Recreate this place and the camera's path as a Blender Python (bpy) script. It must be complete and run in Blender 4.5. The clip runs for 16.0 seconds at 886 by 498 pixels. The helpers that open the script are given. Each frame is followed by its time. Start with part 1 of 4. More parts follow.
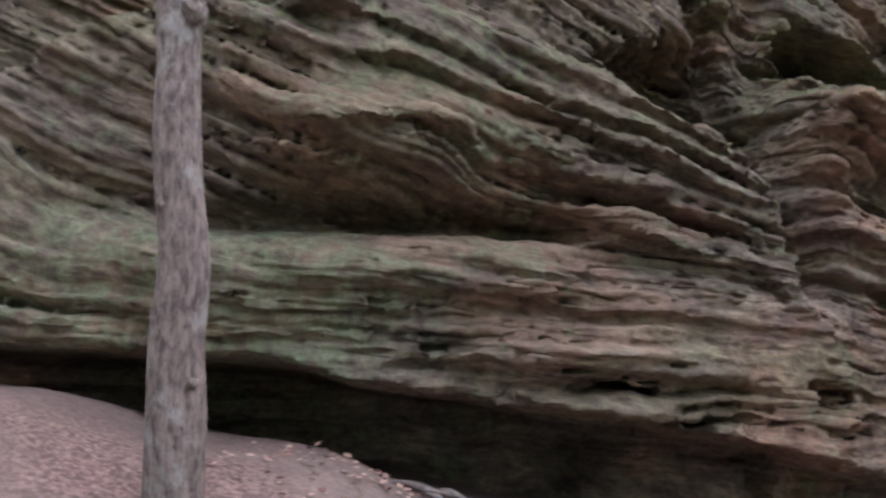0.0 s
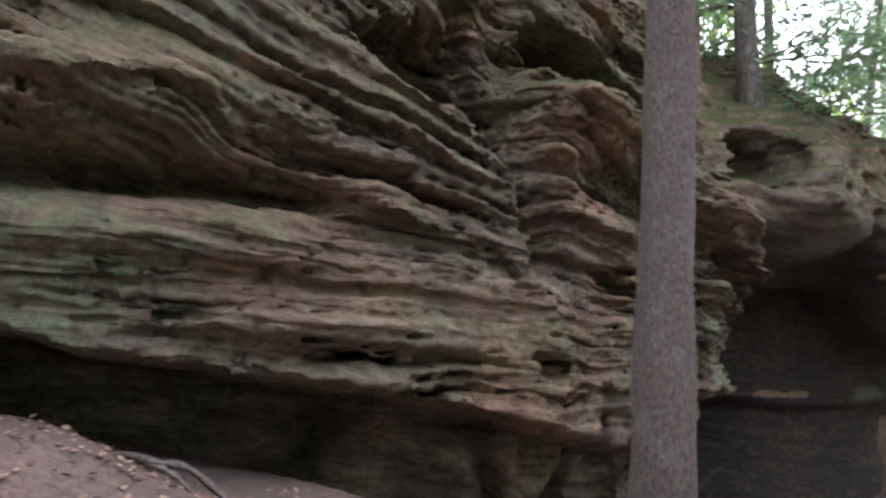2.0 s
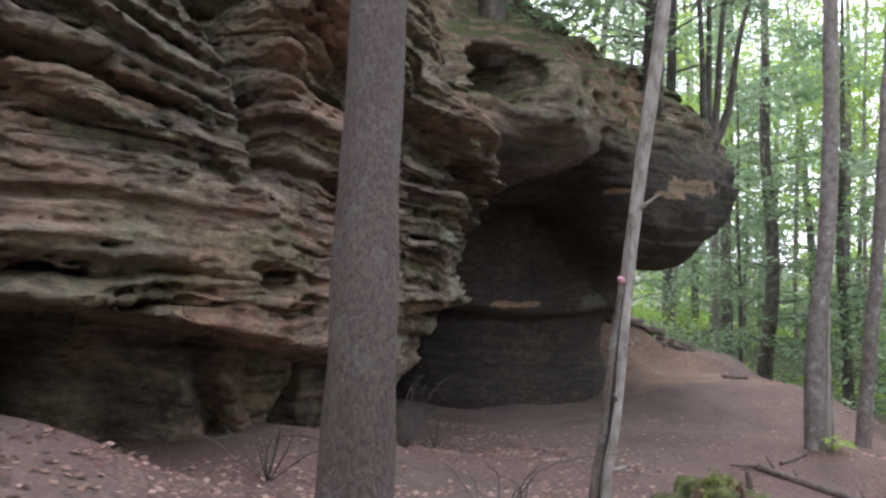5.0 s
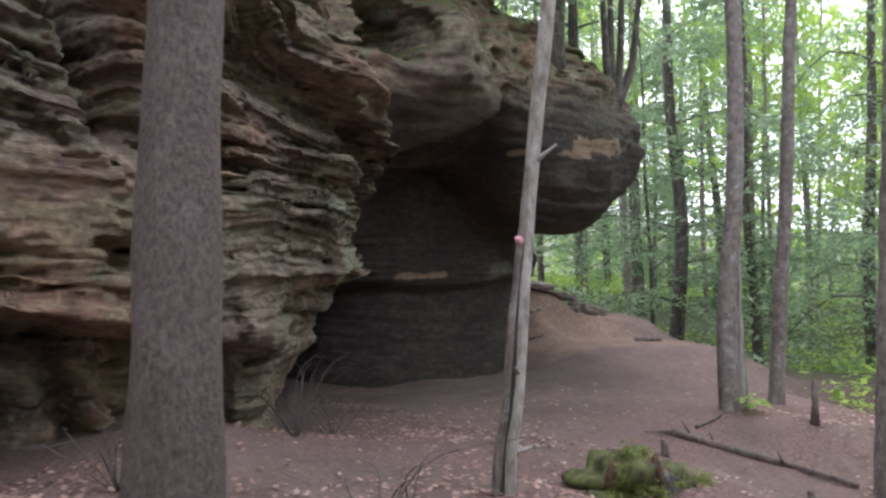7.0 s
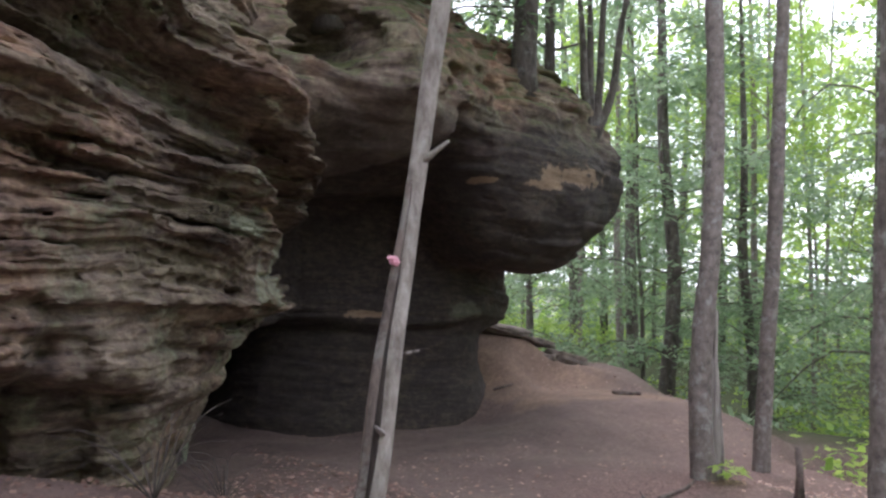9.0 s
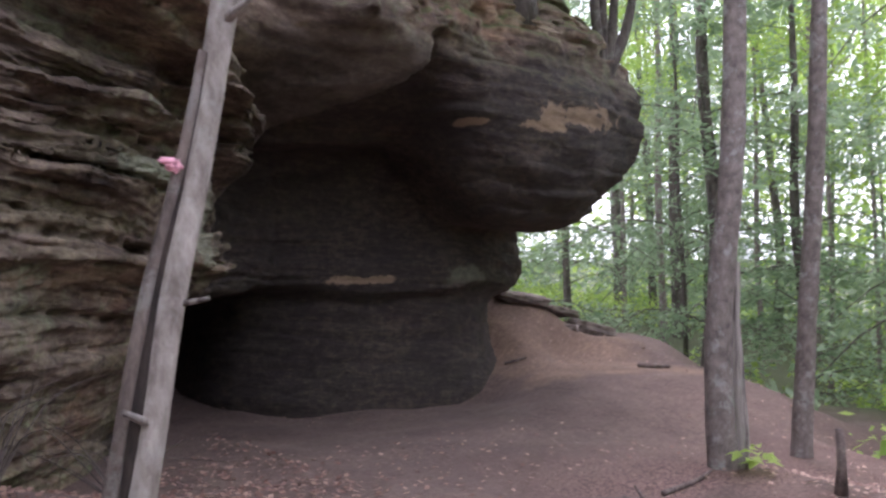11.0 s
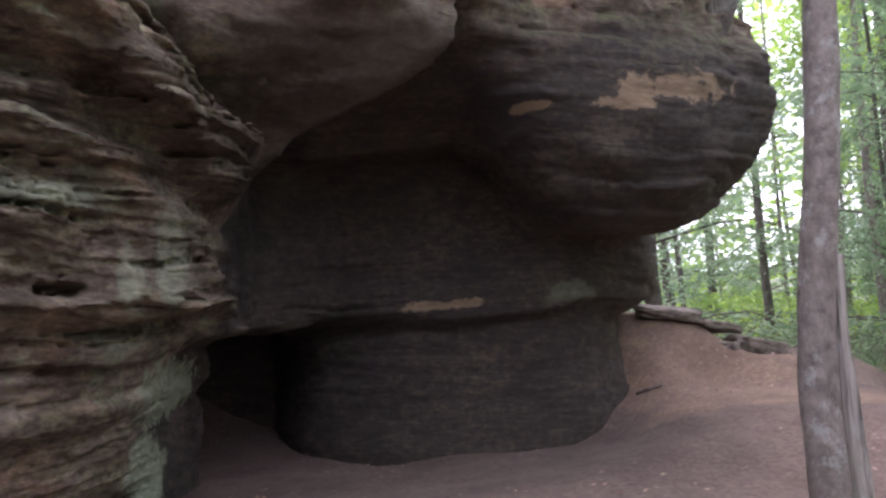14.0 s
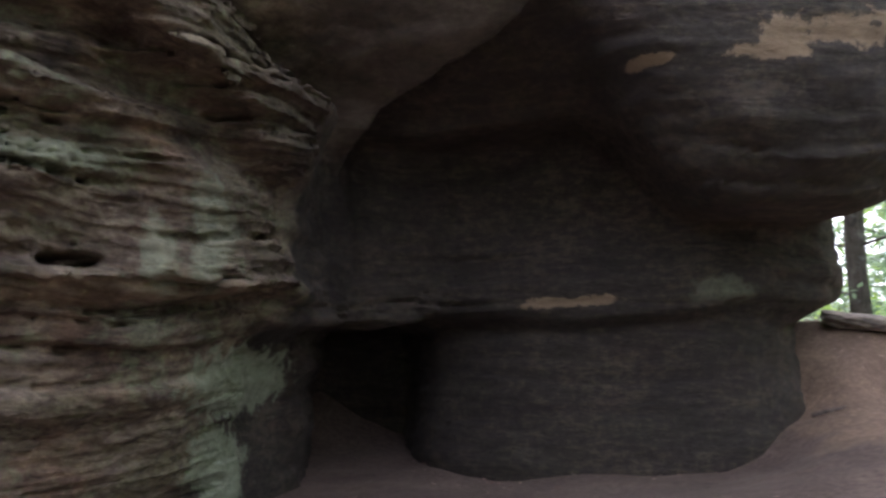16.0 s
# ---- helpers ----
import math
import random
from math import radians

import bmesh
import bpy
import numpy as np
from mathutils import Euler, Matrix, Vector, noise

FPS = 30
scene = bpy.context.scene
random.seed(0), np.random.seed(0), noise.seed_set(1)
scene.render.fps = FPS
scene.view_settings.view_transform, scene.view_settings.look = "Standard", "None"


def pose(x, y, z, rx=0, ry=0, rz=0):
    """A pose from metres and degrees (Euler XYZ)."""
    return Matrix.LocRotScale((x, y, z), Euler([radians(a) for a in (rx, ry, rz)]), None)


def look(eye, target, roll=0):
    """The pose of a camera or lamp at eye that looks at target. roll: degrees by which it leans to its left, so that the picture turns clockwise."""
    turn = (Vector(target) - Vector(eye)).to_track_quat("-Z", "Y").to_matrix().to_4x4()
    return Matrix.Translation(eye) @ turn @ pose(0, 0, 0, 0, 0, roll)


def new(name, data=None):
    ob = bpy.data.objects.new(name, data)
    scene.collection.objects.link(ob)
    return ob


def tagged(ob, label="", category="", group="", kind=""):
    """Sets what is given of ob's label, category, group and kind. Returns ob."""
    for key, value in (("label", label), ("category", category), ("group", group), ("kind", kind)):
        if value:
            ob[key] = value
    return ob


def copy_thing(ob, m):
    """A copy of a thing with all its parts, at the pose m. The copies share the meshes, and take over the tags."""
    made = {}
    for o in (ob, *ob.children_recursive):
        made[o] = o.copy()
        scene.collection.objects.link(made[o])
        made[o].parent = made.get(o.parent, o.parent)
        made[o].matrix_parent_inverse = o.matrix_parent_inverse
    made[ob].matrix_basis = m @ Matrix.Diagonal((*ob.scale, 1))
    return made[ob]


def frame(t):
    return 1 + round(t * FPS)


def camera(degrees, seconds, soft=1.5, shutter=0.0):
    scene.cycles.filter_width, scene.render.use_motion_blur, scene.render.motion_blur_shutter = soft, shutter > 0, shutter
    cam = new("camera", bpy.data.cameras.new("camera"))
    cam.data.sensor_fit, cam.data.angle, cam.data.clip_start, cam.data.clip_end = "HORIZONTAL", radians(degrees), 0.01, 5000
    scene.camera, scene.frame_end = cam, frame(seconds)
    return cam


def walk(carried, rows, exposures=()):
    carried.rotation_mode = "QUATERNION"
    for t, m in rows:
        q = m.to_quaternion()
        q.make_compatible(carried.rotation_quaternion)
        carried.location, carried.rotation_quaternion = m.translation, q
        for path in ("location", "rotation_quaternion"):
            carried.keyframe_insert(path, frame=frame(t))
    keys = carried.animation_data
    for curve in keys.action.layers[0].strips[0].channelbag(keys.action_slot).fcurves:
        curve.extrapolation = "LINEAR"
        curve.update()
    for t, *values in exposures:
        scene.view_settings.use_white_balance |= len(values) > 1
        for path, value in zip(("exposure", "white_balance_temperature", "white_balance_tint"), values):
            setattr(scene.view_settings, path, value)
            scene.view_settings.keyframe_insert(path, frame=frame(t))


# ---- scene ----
cam = camera(52.7, 16.0, soft=2.5, shutter=0.4)
METRES, EYE, TILT, LEAN, TURN = 8.0, 1.5, 7.0, -1.0, 0.0
ROWS = [
    (0.0, 0.0, 0.0, 0.0, 0.0, -0.0, -0.0),
    (0.5, 0.0033, -0.0012, -0.0003, -4.19, -0.8, -0.67),
    (1.0, 0.0046, -0.0008, -0.0006, -7.75, -1.16, -1.13),
    (1.5, 0.0077, -0.0008, -0.001, -11.98, -1.1, -1.9),
    (2.0, 0.0101, -0.0017, -0.001, -15.39, -1.45, -2.62),
    (2.5, 0.013, -0.0025, -0.001, -18.67, -2.13, -3.19),
    (3.0, 0.0175, -0.0048, -0.0018, -21.89, -2.84, -3.45),
    (3.5, 0.022, -0.0062, -0.0026, -24.65, -3.53, -3.73),
    (4.0, 0.0307, 0.0019, -0.0061, -28.7, -5.08, -5.2),
    (6.5, 0.1032, 0.0665, -0.024, -33.34, -6.58, -1.94),
    (7.0, 0.1234, 0.081, -0.0291, -36.17, -7.06, -2.12),
    (7.5, 0.1614, 0.0953, -0.0339, -35.9, -4.41, -0.69),
    (8.0, 0.2029, 0.111, -0.0415, -36.84, -4.95, -2.75),
    (10.5, 0.4145, 0.2044, -0.0807, -33.14, -3.37, -4.55),
    (11.0, 0.4637, 0.227, -0.0939, -31.46, -5.85, -2.3),
    (11.5, 0.5081, 0.2466, -0.104, -29.2, -4.6, -1.98),
    (12.0, 0.5572, 0.2683, -0.1084, -29.42, -3.89, -1.56),
    (12.5, 0.6072, 0.2779, -0.1093, -25.31, -7.18, -0.23),
    (13.0, 0.6504, 0.293, -0.1094, -23.33, -7.77, 0.25),
    (13.5, 0.6903, 0.2998, -0.1104, -20.34, -4.39, 1.75),
    (14.0, 0.7276, 0.3087, -0.1172, -16.76, -4.5, 3.17),
    (14.5, 0.7695, 0.3316, -0.129, -14.75, -4.05, 0.89),
    (15.0, 0.8089, 0.3507, -0.1407, -10.14, -6.2, 2.56),
    (15.5, 0.8375, 0.3858, -0.1537, -7.02, -4.1, 2.24),
    (16.0, 0.8712, 0.403, -0.1662, -2.31, -2.48, 3.69),
]
EXPOSURES = [(0.0, 1.16, 5800, 29), (3.0, 0.8, 6000, 25), (6.5, 0.84, 5900, 26), (8.0, 0.7, 6000, 24), (10.5, 0.76, 5950, 34), (13.0, 1.04, 5950, 38), (16.0, 0.95, 5900, 27)]
walk(cam, [(t, pose(0, 0, EYE, TILT, LEAN, TURN) @ pose(METRES * x, METRES * y, METRES * z, 90 + pitch, roll, yaw)) for t, x, y, z, yaw, pitch, roll in ROWS], EXPOSURES)

# ---- light: an overcast summer day in a wood ----
world = bpy.data.worlds.new("world")
scene.world = world
world.use_nodes = True
wn = world.node_tree
sky = wn.nodes.new("ShaderNodeTexSky")
sky.sky_type, sky.sun_disc = "NISHITA", False
sky.sun_elevation, sky.sun_rotation = radians(56), radians(33)
sky.air_density, sky.dust_density = 1.0, 4.0
soften = wn.nodes.new("ShaderNodeMix")
soften.data_type = "RGBA"
soften.inputs[0].default_value = 0.75
soften.inputs[7].default_value = (9.0, 9.6, 9.8, 1)
wn.links.new(sky.outputs[0], soften.inputs[6])
wn.links.new(soften.outputs[2], wn.nodes["Background"].inputs[0])
wn.nodes["Background"].inputs[1].default_value = 0.25
sun = new("sun", bpy.data.lights.new("sun", "SUN"))
sun.data.energy, sun.data.angle, sun.data.color = 1.5, radians(30), (1.0, 0.95, 0.85)
sun.matrix_world = look((22, 32, 44), (6, 7, 0))


# ---- materials ----
def material(name):
    m = bpy.data.materials.new(name)
    m.use_nodes = True
    t = m.node_tree
    return m, t, t.nodes["Principled BSDF"]


def node(t, kind, **values):
    n = t.nodes.new(kind)
    for key, v in values.items():
        n.inputs[key.replace("_", " ")].default_value = v
    return n


def noise_of(t, co, scale, detail=6.0, rough=0.6, stretch=None):
    if stretch:
        mp = node(t, "ShaderNodeMapping")
        mp.inputs["Scale"].default_value = stretch
        t.links.new(co, mp.inputs["Vector"])
        co = mp.outputs[0]
    n = node(t, "ShaderNodeTexNoise", Scale=scale, Detail=detail, Roughness=rough)
    t.links.new(co, n.inputs["Vector"])
    return n.outputs["Fac"]


def ramp(t, fac, stops):
    r = t.nodes.new("ShaderNodeValToRGB")
    while len(r.color_ramp.elements) < len(stops):
        r.color_ramp.elements.new(0.5)
    for e, (p, c) in zip(r.color_ramp.elements, stops):
        e.position, e.color = p, (*c, 1) if len(c) == 3 else c
    t.links.new(fac, r.inputs[0])
    return r.outputs[0]


def mix(t, fac, a, b, how="MIX"):
    n = t.nodes.new("ShaderNodeMix")
    n.data_type, n.blend_type = "RGBA", how
    for socket, v in ((n.inputs[0], fac), (n.inputs[6], a), (n.inputs[7], b)):
        if isinstance(v, (int, float)):
            socket.default_value = v
        elif isinstance(v, tuple):
            socket.default_value = (*v, 1)
        else:
            t.links.new(v, socket)
    return n.outputs[2]


def arith(t, how, a, b):
    n = t.nodes.new("ShaderNodeMath")
    n.operation = how
    for socket, v in zip(n.inputs, (a, b)):
        if isinstance(v, (int, float)):
            socket.default_value = v
        else:
            t.links.new(v, socket)
    return n.outputs[0]


def bump(t, bsdf, height, strength, distance):
    b = node(t, "ShaderNodeBump", Strength=strength, Distance=distance)
    t.links.new(height, b.inputs["Height"])
    t.links.new(b.outputs[0], bsdf.inputs["Normal"])


def spot(t, co, centre, radii, edge):
    """1 inside an ellipsoid round centre, with a ragged rim, 0 outside."""
    mp = node(t, "ShaderNodeMapping")
    mp.inputs["Scale"].default_value = tuple(1 / r for r in radii)
    mp.inputs["Location"].default_value = tuple(-c / r for c, r in zip(centre, radii))
    t.links.new(co, mp.inputs["Vector"])
    ln = t.nodes.new("ShaderNodeVectorMath")
    ln.operation = "LENGTH"
    t.links.new(mp.outputs[0], ln.inputs[0])
    ragged = arith(t, "ADD", ln.outputs["Value"], arith(t, "MULTIPLY", arith(t, "SUBTRACT", edge, 0.5), 2.4))
    return ramp(t, ragged, [(0.7, (1, 1, 1)), (0.95, (0, 0, 0))])


def rock_material():
    m, t, b = material("sandstone")
    co = t.nodes.new("ShaderNodeTexCoord").outputs["Object"]
    pos = t.nodes.new("ShaderNodeSeparateXYZ")
    t.links.new(co, pos.inputs[0])
    bedded = t.nodes.new("ShaderNodeAttribute")
    bedded.attribute_name = "bedded"
    bc = bedded.outputs["Vector"]
    big = noise_of(t, co, 0.55, 4)
    beds = noise_of(t, bc, 2.0, 9, 0.74, (0.8, 0.8, 3.4))
    thin = noise_of(t, bc, 5.5, 9, 0.76, (1.0, 1.0, 4.5))
    fine = noise_of(t, co, 13.0, 8, 0.72)
    blot = noise_of(t, co, 2.6, 9, 0.7, (1.0, 1.0, 1.7))
    tone = arith(t, "ADD", arith(t, "MULTIPLY", arith(t, "ADD", beds, thin), 0.27), arith(t, "ADD", arith(t, "MULTIPLY", blot, 0.3), arith(t, "MULTIPLY", fine, 0.16)))
    tan = ramp(t, tone, [(0.4, (0.045, 0.036, 0.034)), (0.46, (0.125, 0.094, 0.08)), (0.52, (0.235, 0.186, 0.15)), (0.59, (0.46, 0.39, 0.305))])
    rust = ramp(t, big, [(0.5, (0, 0, 0)), (0.62, (1, 1, 1))])
    col = mix(t, arith(t, "MULTIPLY", rust, 0.45), tan, mix(t, 1.0, tan, (1.5, 0.95, 0.72), "MULTIPLY"))
    lich = noise_of(t, co, 0.9, 8, 0.72)
    lich2 = noise_of(t, co, 6.5, 7, 0.72)
    green_slab = spot(t, co, (-1.5, 4.7, 1.75), (2.0, 2.0, 0.62), lich)
    lf = ramp(t, arith(t, "ADD", arith(t, "MULTIPLY", lich, 0.6), arith(t, "MULTIPLY", lich2, 0.42)), [(0.53, (0, 0, 0)), (0.6, (1, 1, 1))])
    green = ramp(t, fine, [(0.36, (0.05, 0.066, 0.038)), (0.62, (0.25, 0.32, 0.2))])
    olive = ramp(t, fine, [(0.36, (0.06, 0.058, 0.03)), (0.62, (0.26, 0.25, 0.14))])
    pink = ramp(t, tone, [(0.4, (0.11, 0.07, 0.052)), (0.5, (0.3, 0.2, 0.15)), (0.6, (0.5, 0.36, 0.28))])
    for c, r in (((0.75, 5.1, 1.75), (0.9, 1.2, 0.3)), ((0.3, 5.1, 2.1), (1.3, 1.2, 0.16)), ((1.3, 5.3, 2.35), (0.9, 1.2, 0.16)), ((2.9, 6.0, 3.0), (0.7, 1.2, 0.2)), ((0.0, 5.0, 2.95), (0.8, 1, 0.25))):
        col = mix(t, arith(t, "MULTIPLY", spot(t, co, c, r, lich), 0.75), col, pink)
    col = mix(t, arith(t, "MULTIPLY", ramp(t, noise_of(t, co, 1.3, 7, 0.7, (0.6, 0.6, 1.6)), [(0.47, (0, 0, 0)), (0.6, (1, 1, 1))]), 0.55), col, olive)
    col = mix(t, arith(t, "MULTIPLY", lf, 0.5), col, green)
    col = mix(t, arith(t, "MULTIPLY", green_slab, ramp(t, lich2, [(0.36, (0, 0, 0)), (0.6, (0.75, 0.75, 0.75))])), col, green)
    # overhang's dark crust with recess shade put in its colour, and fresh tan scars
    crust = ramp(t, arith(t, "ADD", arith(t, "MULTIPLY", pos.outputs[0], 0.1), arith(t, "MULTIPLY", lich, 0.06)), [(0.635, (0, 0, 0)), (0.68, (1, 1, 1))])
    # deep in the cave the same colour also carries its shade
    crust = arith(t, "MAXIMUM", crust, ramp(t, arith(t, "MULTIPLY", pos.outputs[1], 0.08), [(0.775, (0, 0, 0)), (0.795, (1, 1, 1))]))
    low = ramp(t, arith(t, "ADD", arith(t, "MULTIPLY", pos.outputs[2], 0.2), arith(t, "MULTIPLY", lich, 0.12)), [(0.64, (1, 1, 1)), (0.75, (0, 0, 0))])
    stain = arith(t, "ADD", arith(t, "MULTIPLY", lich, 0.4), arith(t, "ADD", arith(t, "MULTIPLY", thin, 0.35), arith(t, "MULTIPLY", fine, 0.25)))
    crust_shade = ramp(t, stain, [(0.4, (0.014, 0.011, 0.012)), (0.5, (0.034, 0.027, 0.026)), (0.6, (0.1, 0.075, 0.06))])
    # the flat broken facet before the crease of the ceiling is paler
    facet = arith(t, "ADD", arith(t, "MULTIPLY", pos.outputs[0], 0.073), arith(t, "ADD", arith(t, "MULTIPLY", pos.outputs[1], 0.0685), arith(t, "MULTIPLY", lich, 0.03)))
    facet = ramp(t, arith(t, "SUBTRACT", facet, 0.7), [(0.495, (1, 1, 1)), (0.515, (0, 0, 0))])
    facet = arith(t, "MULTIPLY", facet, ramp(t, arith(t, "MULTIPLY", pos.outputs[2], 0.2), [(0.38, (0, 0, 0)), (0.44, (1, 1, 1))]))
    broken = ramp(t, stain, [(0.38, (0.06, 0.047, 0.042)), (0.5, (0.12, 0.097, 0.084)), (0.62, (0.2, 0.165, 0.14))])
    col = mix(t, arith(t, "MULTIPLY", arith(t, "MULTIPLY", crust, low), 0.9), col, mix(t, facet, crust_shade, broken))
    scar = mix(t, 0.5, (0.42, 0.3, 0.19), tan)
    edge = arith(t, "ADD", arith(t, "MULTIPLY", lich2, 1.0), arith(t, "SUBTRACT", arith(t, "MULTIPLY", noise_of(t, co, 3.2, 5, 0.65), 1.4), 0.7))
    for c, r in (((10.05, 9.2, 2.54), (0.62, 1.0, 0.14)), ((9.45, 9.2, 2.42), (0.4, 1.0, 0.06)), ((8.4, 11.2, 0.8), (0.5, 1, 0.05)), ((8.73, 9.6, 2.44), (0.14, 1, 0.04))):
        col = mix(t, arith(t, "MULTIPLY", spot(t, co, c, r, edge), 0.85), col, scar)
    col = mix(t, arith(t, "MULTIPLY", spot(t, co, (5.2, 8.45, 0.96), (1.15, 1.6, 0.08), edge), 0.75), col, mix(t, 0.5, (0.42, 0.33, 0.23), tan))
    # darker, mottled brown on the corner
    corner_brown = arith(t, "MULTIPLY", spot(t, co, (5.7, 9.2, 1.5), (1.3, 2.6, 1.5), lich), ramp(t, blot, [(0.4, (0.8, 0.8, 0.8)), (0.62, (0.25, 0.25, 0.25))]))
    col = mix(t, corner_brown, col, mix(t, 1.0, col, (0.42, 0.38, 0.33), "MULTIPLY"))
    pale = ramp(t, fine, [(0.3, (0.2, 0.25, 0.18)), (0.6, (0.42, 0.48, 0.37))])
    for c, r, k in (((5.68, 10.2, 0.32), (0.3, 1.6, 0.32), 0.85), ((5.48, 10.2, -0.35), (0.16, 1.6, 0.42), 0.85), ((5.78, 8.9, 1.3), (0.12, 1, 0.4), 0.45), ((5.53, 8.6, 1.16), (0.09, 1, 0.25), 0.45), ((5.1, 8.05, 1.66), (0.35, 1, 0.1), 0.5), ((9.66, 11.05, 0.84), (0.34, 0.7, 0.14), 0.25)):
        col = mix(t, arith(t, "MULTIPLY", spot(t, co, c, r, lich2), k), col, pale)
    geo = t.nodes.new("ShaderNodeNewGeometry")
    sep = t.nodes.new("ShaderNodeSeparateXYZ")
    t.links.new(geo.outputs["Normal"], sep.inputs[0])
    topf = ramp(t, arith(t, "ADD", sep.outputs[2], arith(t, "MULTIPLY", arith(t, "SUBTRACT", lich2, 0.5), 1.6)), [(0.42, (0, 0, 0)), (0.75, (1, 1, 1))])
    high = ramp(t, arith(t, "MULTIPLY", pos.outputs[2], 0.2), [(0.54, (0, 0, 0)), (0.7, (1, 1, 1))])
    moss = ramp(t, fine, [(0.3, (0.03, 0.035, 0.015)), (0.55, (0.11, 0.125, 0.045)), (0.75, (0.2, 0.2, 0.09))])
    col = mix(t, arith(t, "MULTIPLY", topf, high), col, moss)
    col = mix(t, 1.0, col, (0.93, 0.87, 0.79), "MULTIPLY")
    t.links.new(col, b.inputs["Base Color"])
    b.inputs["Roughness"].default_value = 0.88
    h = arith(t, "ADD", arith(t, "MULTIPLY", fine, 0.55), arith(t, "ADD", arith(t, "MULTIPLY", beds, 0.8), arith(t, "MULTIPLY", thin, 0.7)))
    bump(t, b, h, 0.8, 0.05)
    return m


def soil_material():
    m, t, b = material("soil_and_leaf_litter")
    co = t.nodes.new("ShaderNodeTexCoord").outputs["Object"]
    a = noise_of(t, co, 0.7, 5)
    f = noise_of(t, co, 19, 10, 0.82)
    soil = ramp(t, f, [(0.32, (0.072, 0.046, 0.038)), (0.5, (0.142, 0.097, 0.08)), (0.68, (0.24, 0.168, 0.138))])
    soil = mix(t, 1.0, soil, ramp(t, noise_of(t, co, 1.1, 6, 0.65), [(0.35, (0.72, 0.7, 0.7)), (0.65, (1.22, 1.22, 1.2))]), "MULTIPLY")
    litter = ramp(t, noise_of(t, co, 34, 5, 0.7), [(0.36, (0.05, 0.027, 0.023)), (0.5, (0.15, 0.088, 0.073)), (0.66, (0.28, 0.175, 0.145))])
    sand = spot(t, co, (11.4, 11.7, 0), (1.6, 2.4, 5), a)
    soil = mix(t, arith(t, "MULTIPLY", sand, 0.7), soil, mix(t, 1.0, soil, (1.5, 1.4, 1.14), "MULTIPLY"))
    w = ramp(t, a, [(0.42, (0, 0, 0)), (0.58, (1, 1, 1))])
    pos = t.nodes.new("ShaderNodeSeparateXYZ")
    t.links.new(co, pos.inputs[0])
    w = arith(t, "MULTIPLY", w, ramp(t, arith(t, "ADD", arith(t, "MULTIPLY", pos.outputs[1], 0.1), arith(t, "MULTIPLY", a, 0.2)), [(0.76, (1, 1, 1)), (0.92, (0.15, 0.15, 0.15))]))
    herbs = ramp(t, f, [(0.3, (0.03, 0.03, 0.014)), (0.55, (0.07, 0.085, 0.03)), (0.75, (0.12, 0.16, 0.05))])
    wood = ramp(t, arith(t, "ADD", arith(t, "MULTIPLY", pos.outputs[0], 0.04), arith(t, "MULTIPLY", a, 0.16)), [(0.66, (0, 0, 0)), (0.74, (1, 1, 1))])
    t.links.new(mix(t, wood, mix(t, w, soil, litter), herbs), b.inputs["Base Color"])
    b.inputs["Roughness"].default_value = 0.95
    bump(t, b, f, 0.45, 0.02)
    return m


def bark_material(name, dark, light, scale, stretch, lichen=0.0, spread=0.16, relief=0.016):
    m, t, b = material(name)
    co = t.nodes.new("ShaderNodeTexCoord").outputs["Object"]
    f = noise_of(t, co, scale, 8, 0.7, stretch)
    g = noise_of(t, co, 3.0, 6, 0.65)
    base = ramp(t, f, [(0.5 - spread, dark), (0.5, tuple((a + c) / 2 for a, c in zip(dark, light))), (0.5 + spread, light)])
    col = mix(t, arith(t, "MULTIPLY", g, 0.7), base, mix(t, 1.0, base, (0.55, 0.52, 0.5), "MULTIPLY"))
    if lichen:
        l = ramp(t, noise_of(t, co, 6.5, 8, 0.75), [(0.53, (0, 0, 0)), (0.62, (1, 1, 1))])
        col = mix(t, arith(t, "MULTIPLY", l, lichen), col, (0.42, 0.43, 0.39))
    t.links.new(col, b.inputs["Base Color"])
    b.inputs["Roughness"].default_value = 0.92
    bump(t, b, f, 1.0, relief)
    return m


def leaf_material(name, a, c, through_light):
    m, t, b = material(name)
    isl = t.nodes.new("ShaderNodeNewGeometry").outputs["Random Per Island"]
    col = ramp(t, isl, [(0.0, a), (1.0, c)])
    t.links.new(col, b.inputs["Base Color"])
    b.inputs["Roughness"].default_value = 0.55
    tr = t.nodes.new("ShaderNodeBsdfTranslucent")
    t.links.new(col, tr.inputs[0])
    ms = t.nodes.new("ShaderNodeMixShader")
    ms.inputs[0].default_value = through_light
    t.links.new(b.outputs[0], ms.inputs[1])
    t.links.new(tr.outputs[0], ms.inputs[2])
    t.links.new(ms.outputs[0], t.nodes["Material Output"].inputs[0])
    return m


ROCK = rock_material()
SOIL = soil_material()
BARK_SPRUCE = bark_material("scaly_spruce_bark", (0.08, 0.057, 0.05), (0.27, 0.2, 0.172), 70, (1, 1, 0.55), 0.1, 0.19, 0.03)
BARK_YOUNG = bark_material("rough_greybrown_bark", (0.1, 0.072, 0.062), (0.37, 0.285, 0.245), 38, (1, 1, 0.36), 0.4, 0.13, 0.026)
BARK_GREY = bark_material("grey_bark", (0.1, 0.08, 0.07), (0.34, 0.285, 0.25), 14, (1, 1, 0.8), 0.5, 0.2, 0.014)
BARK_PEELED = bark_material("peeling_bark_on_dead_wood", (0.07, 0.052, 0.045), (0.42, 0.375, 0.335), 7, (2.2, 2.2, 0.12), 0.2, 0.09, 0.02)
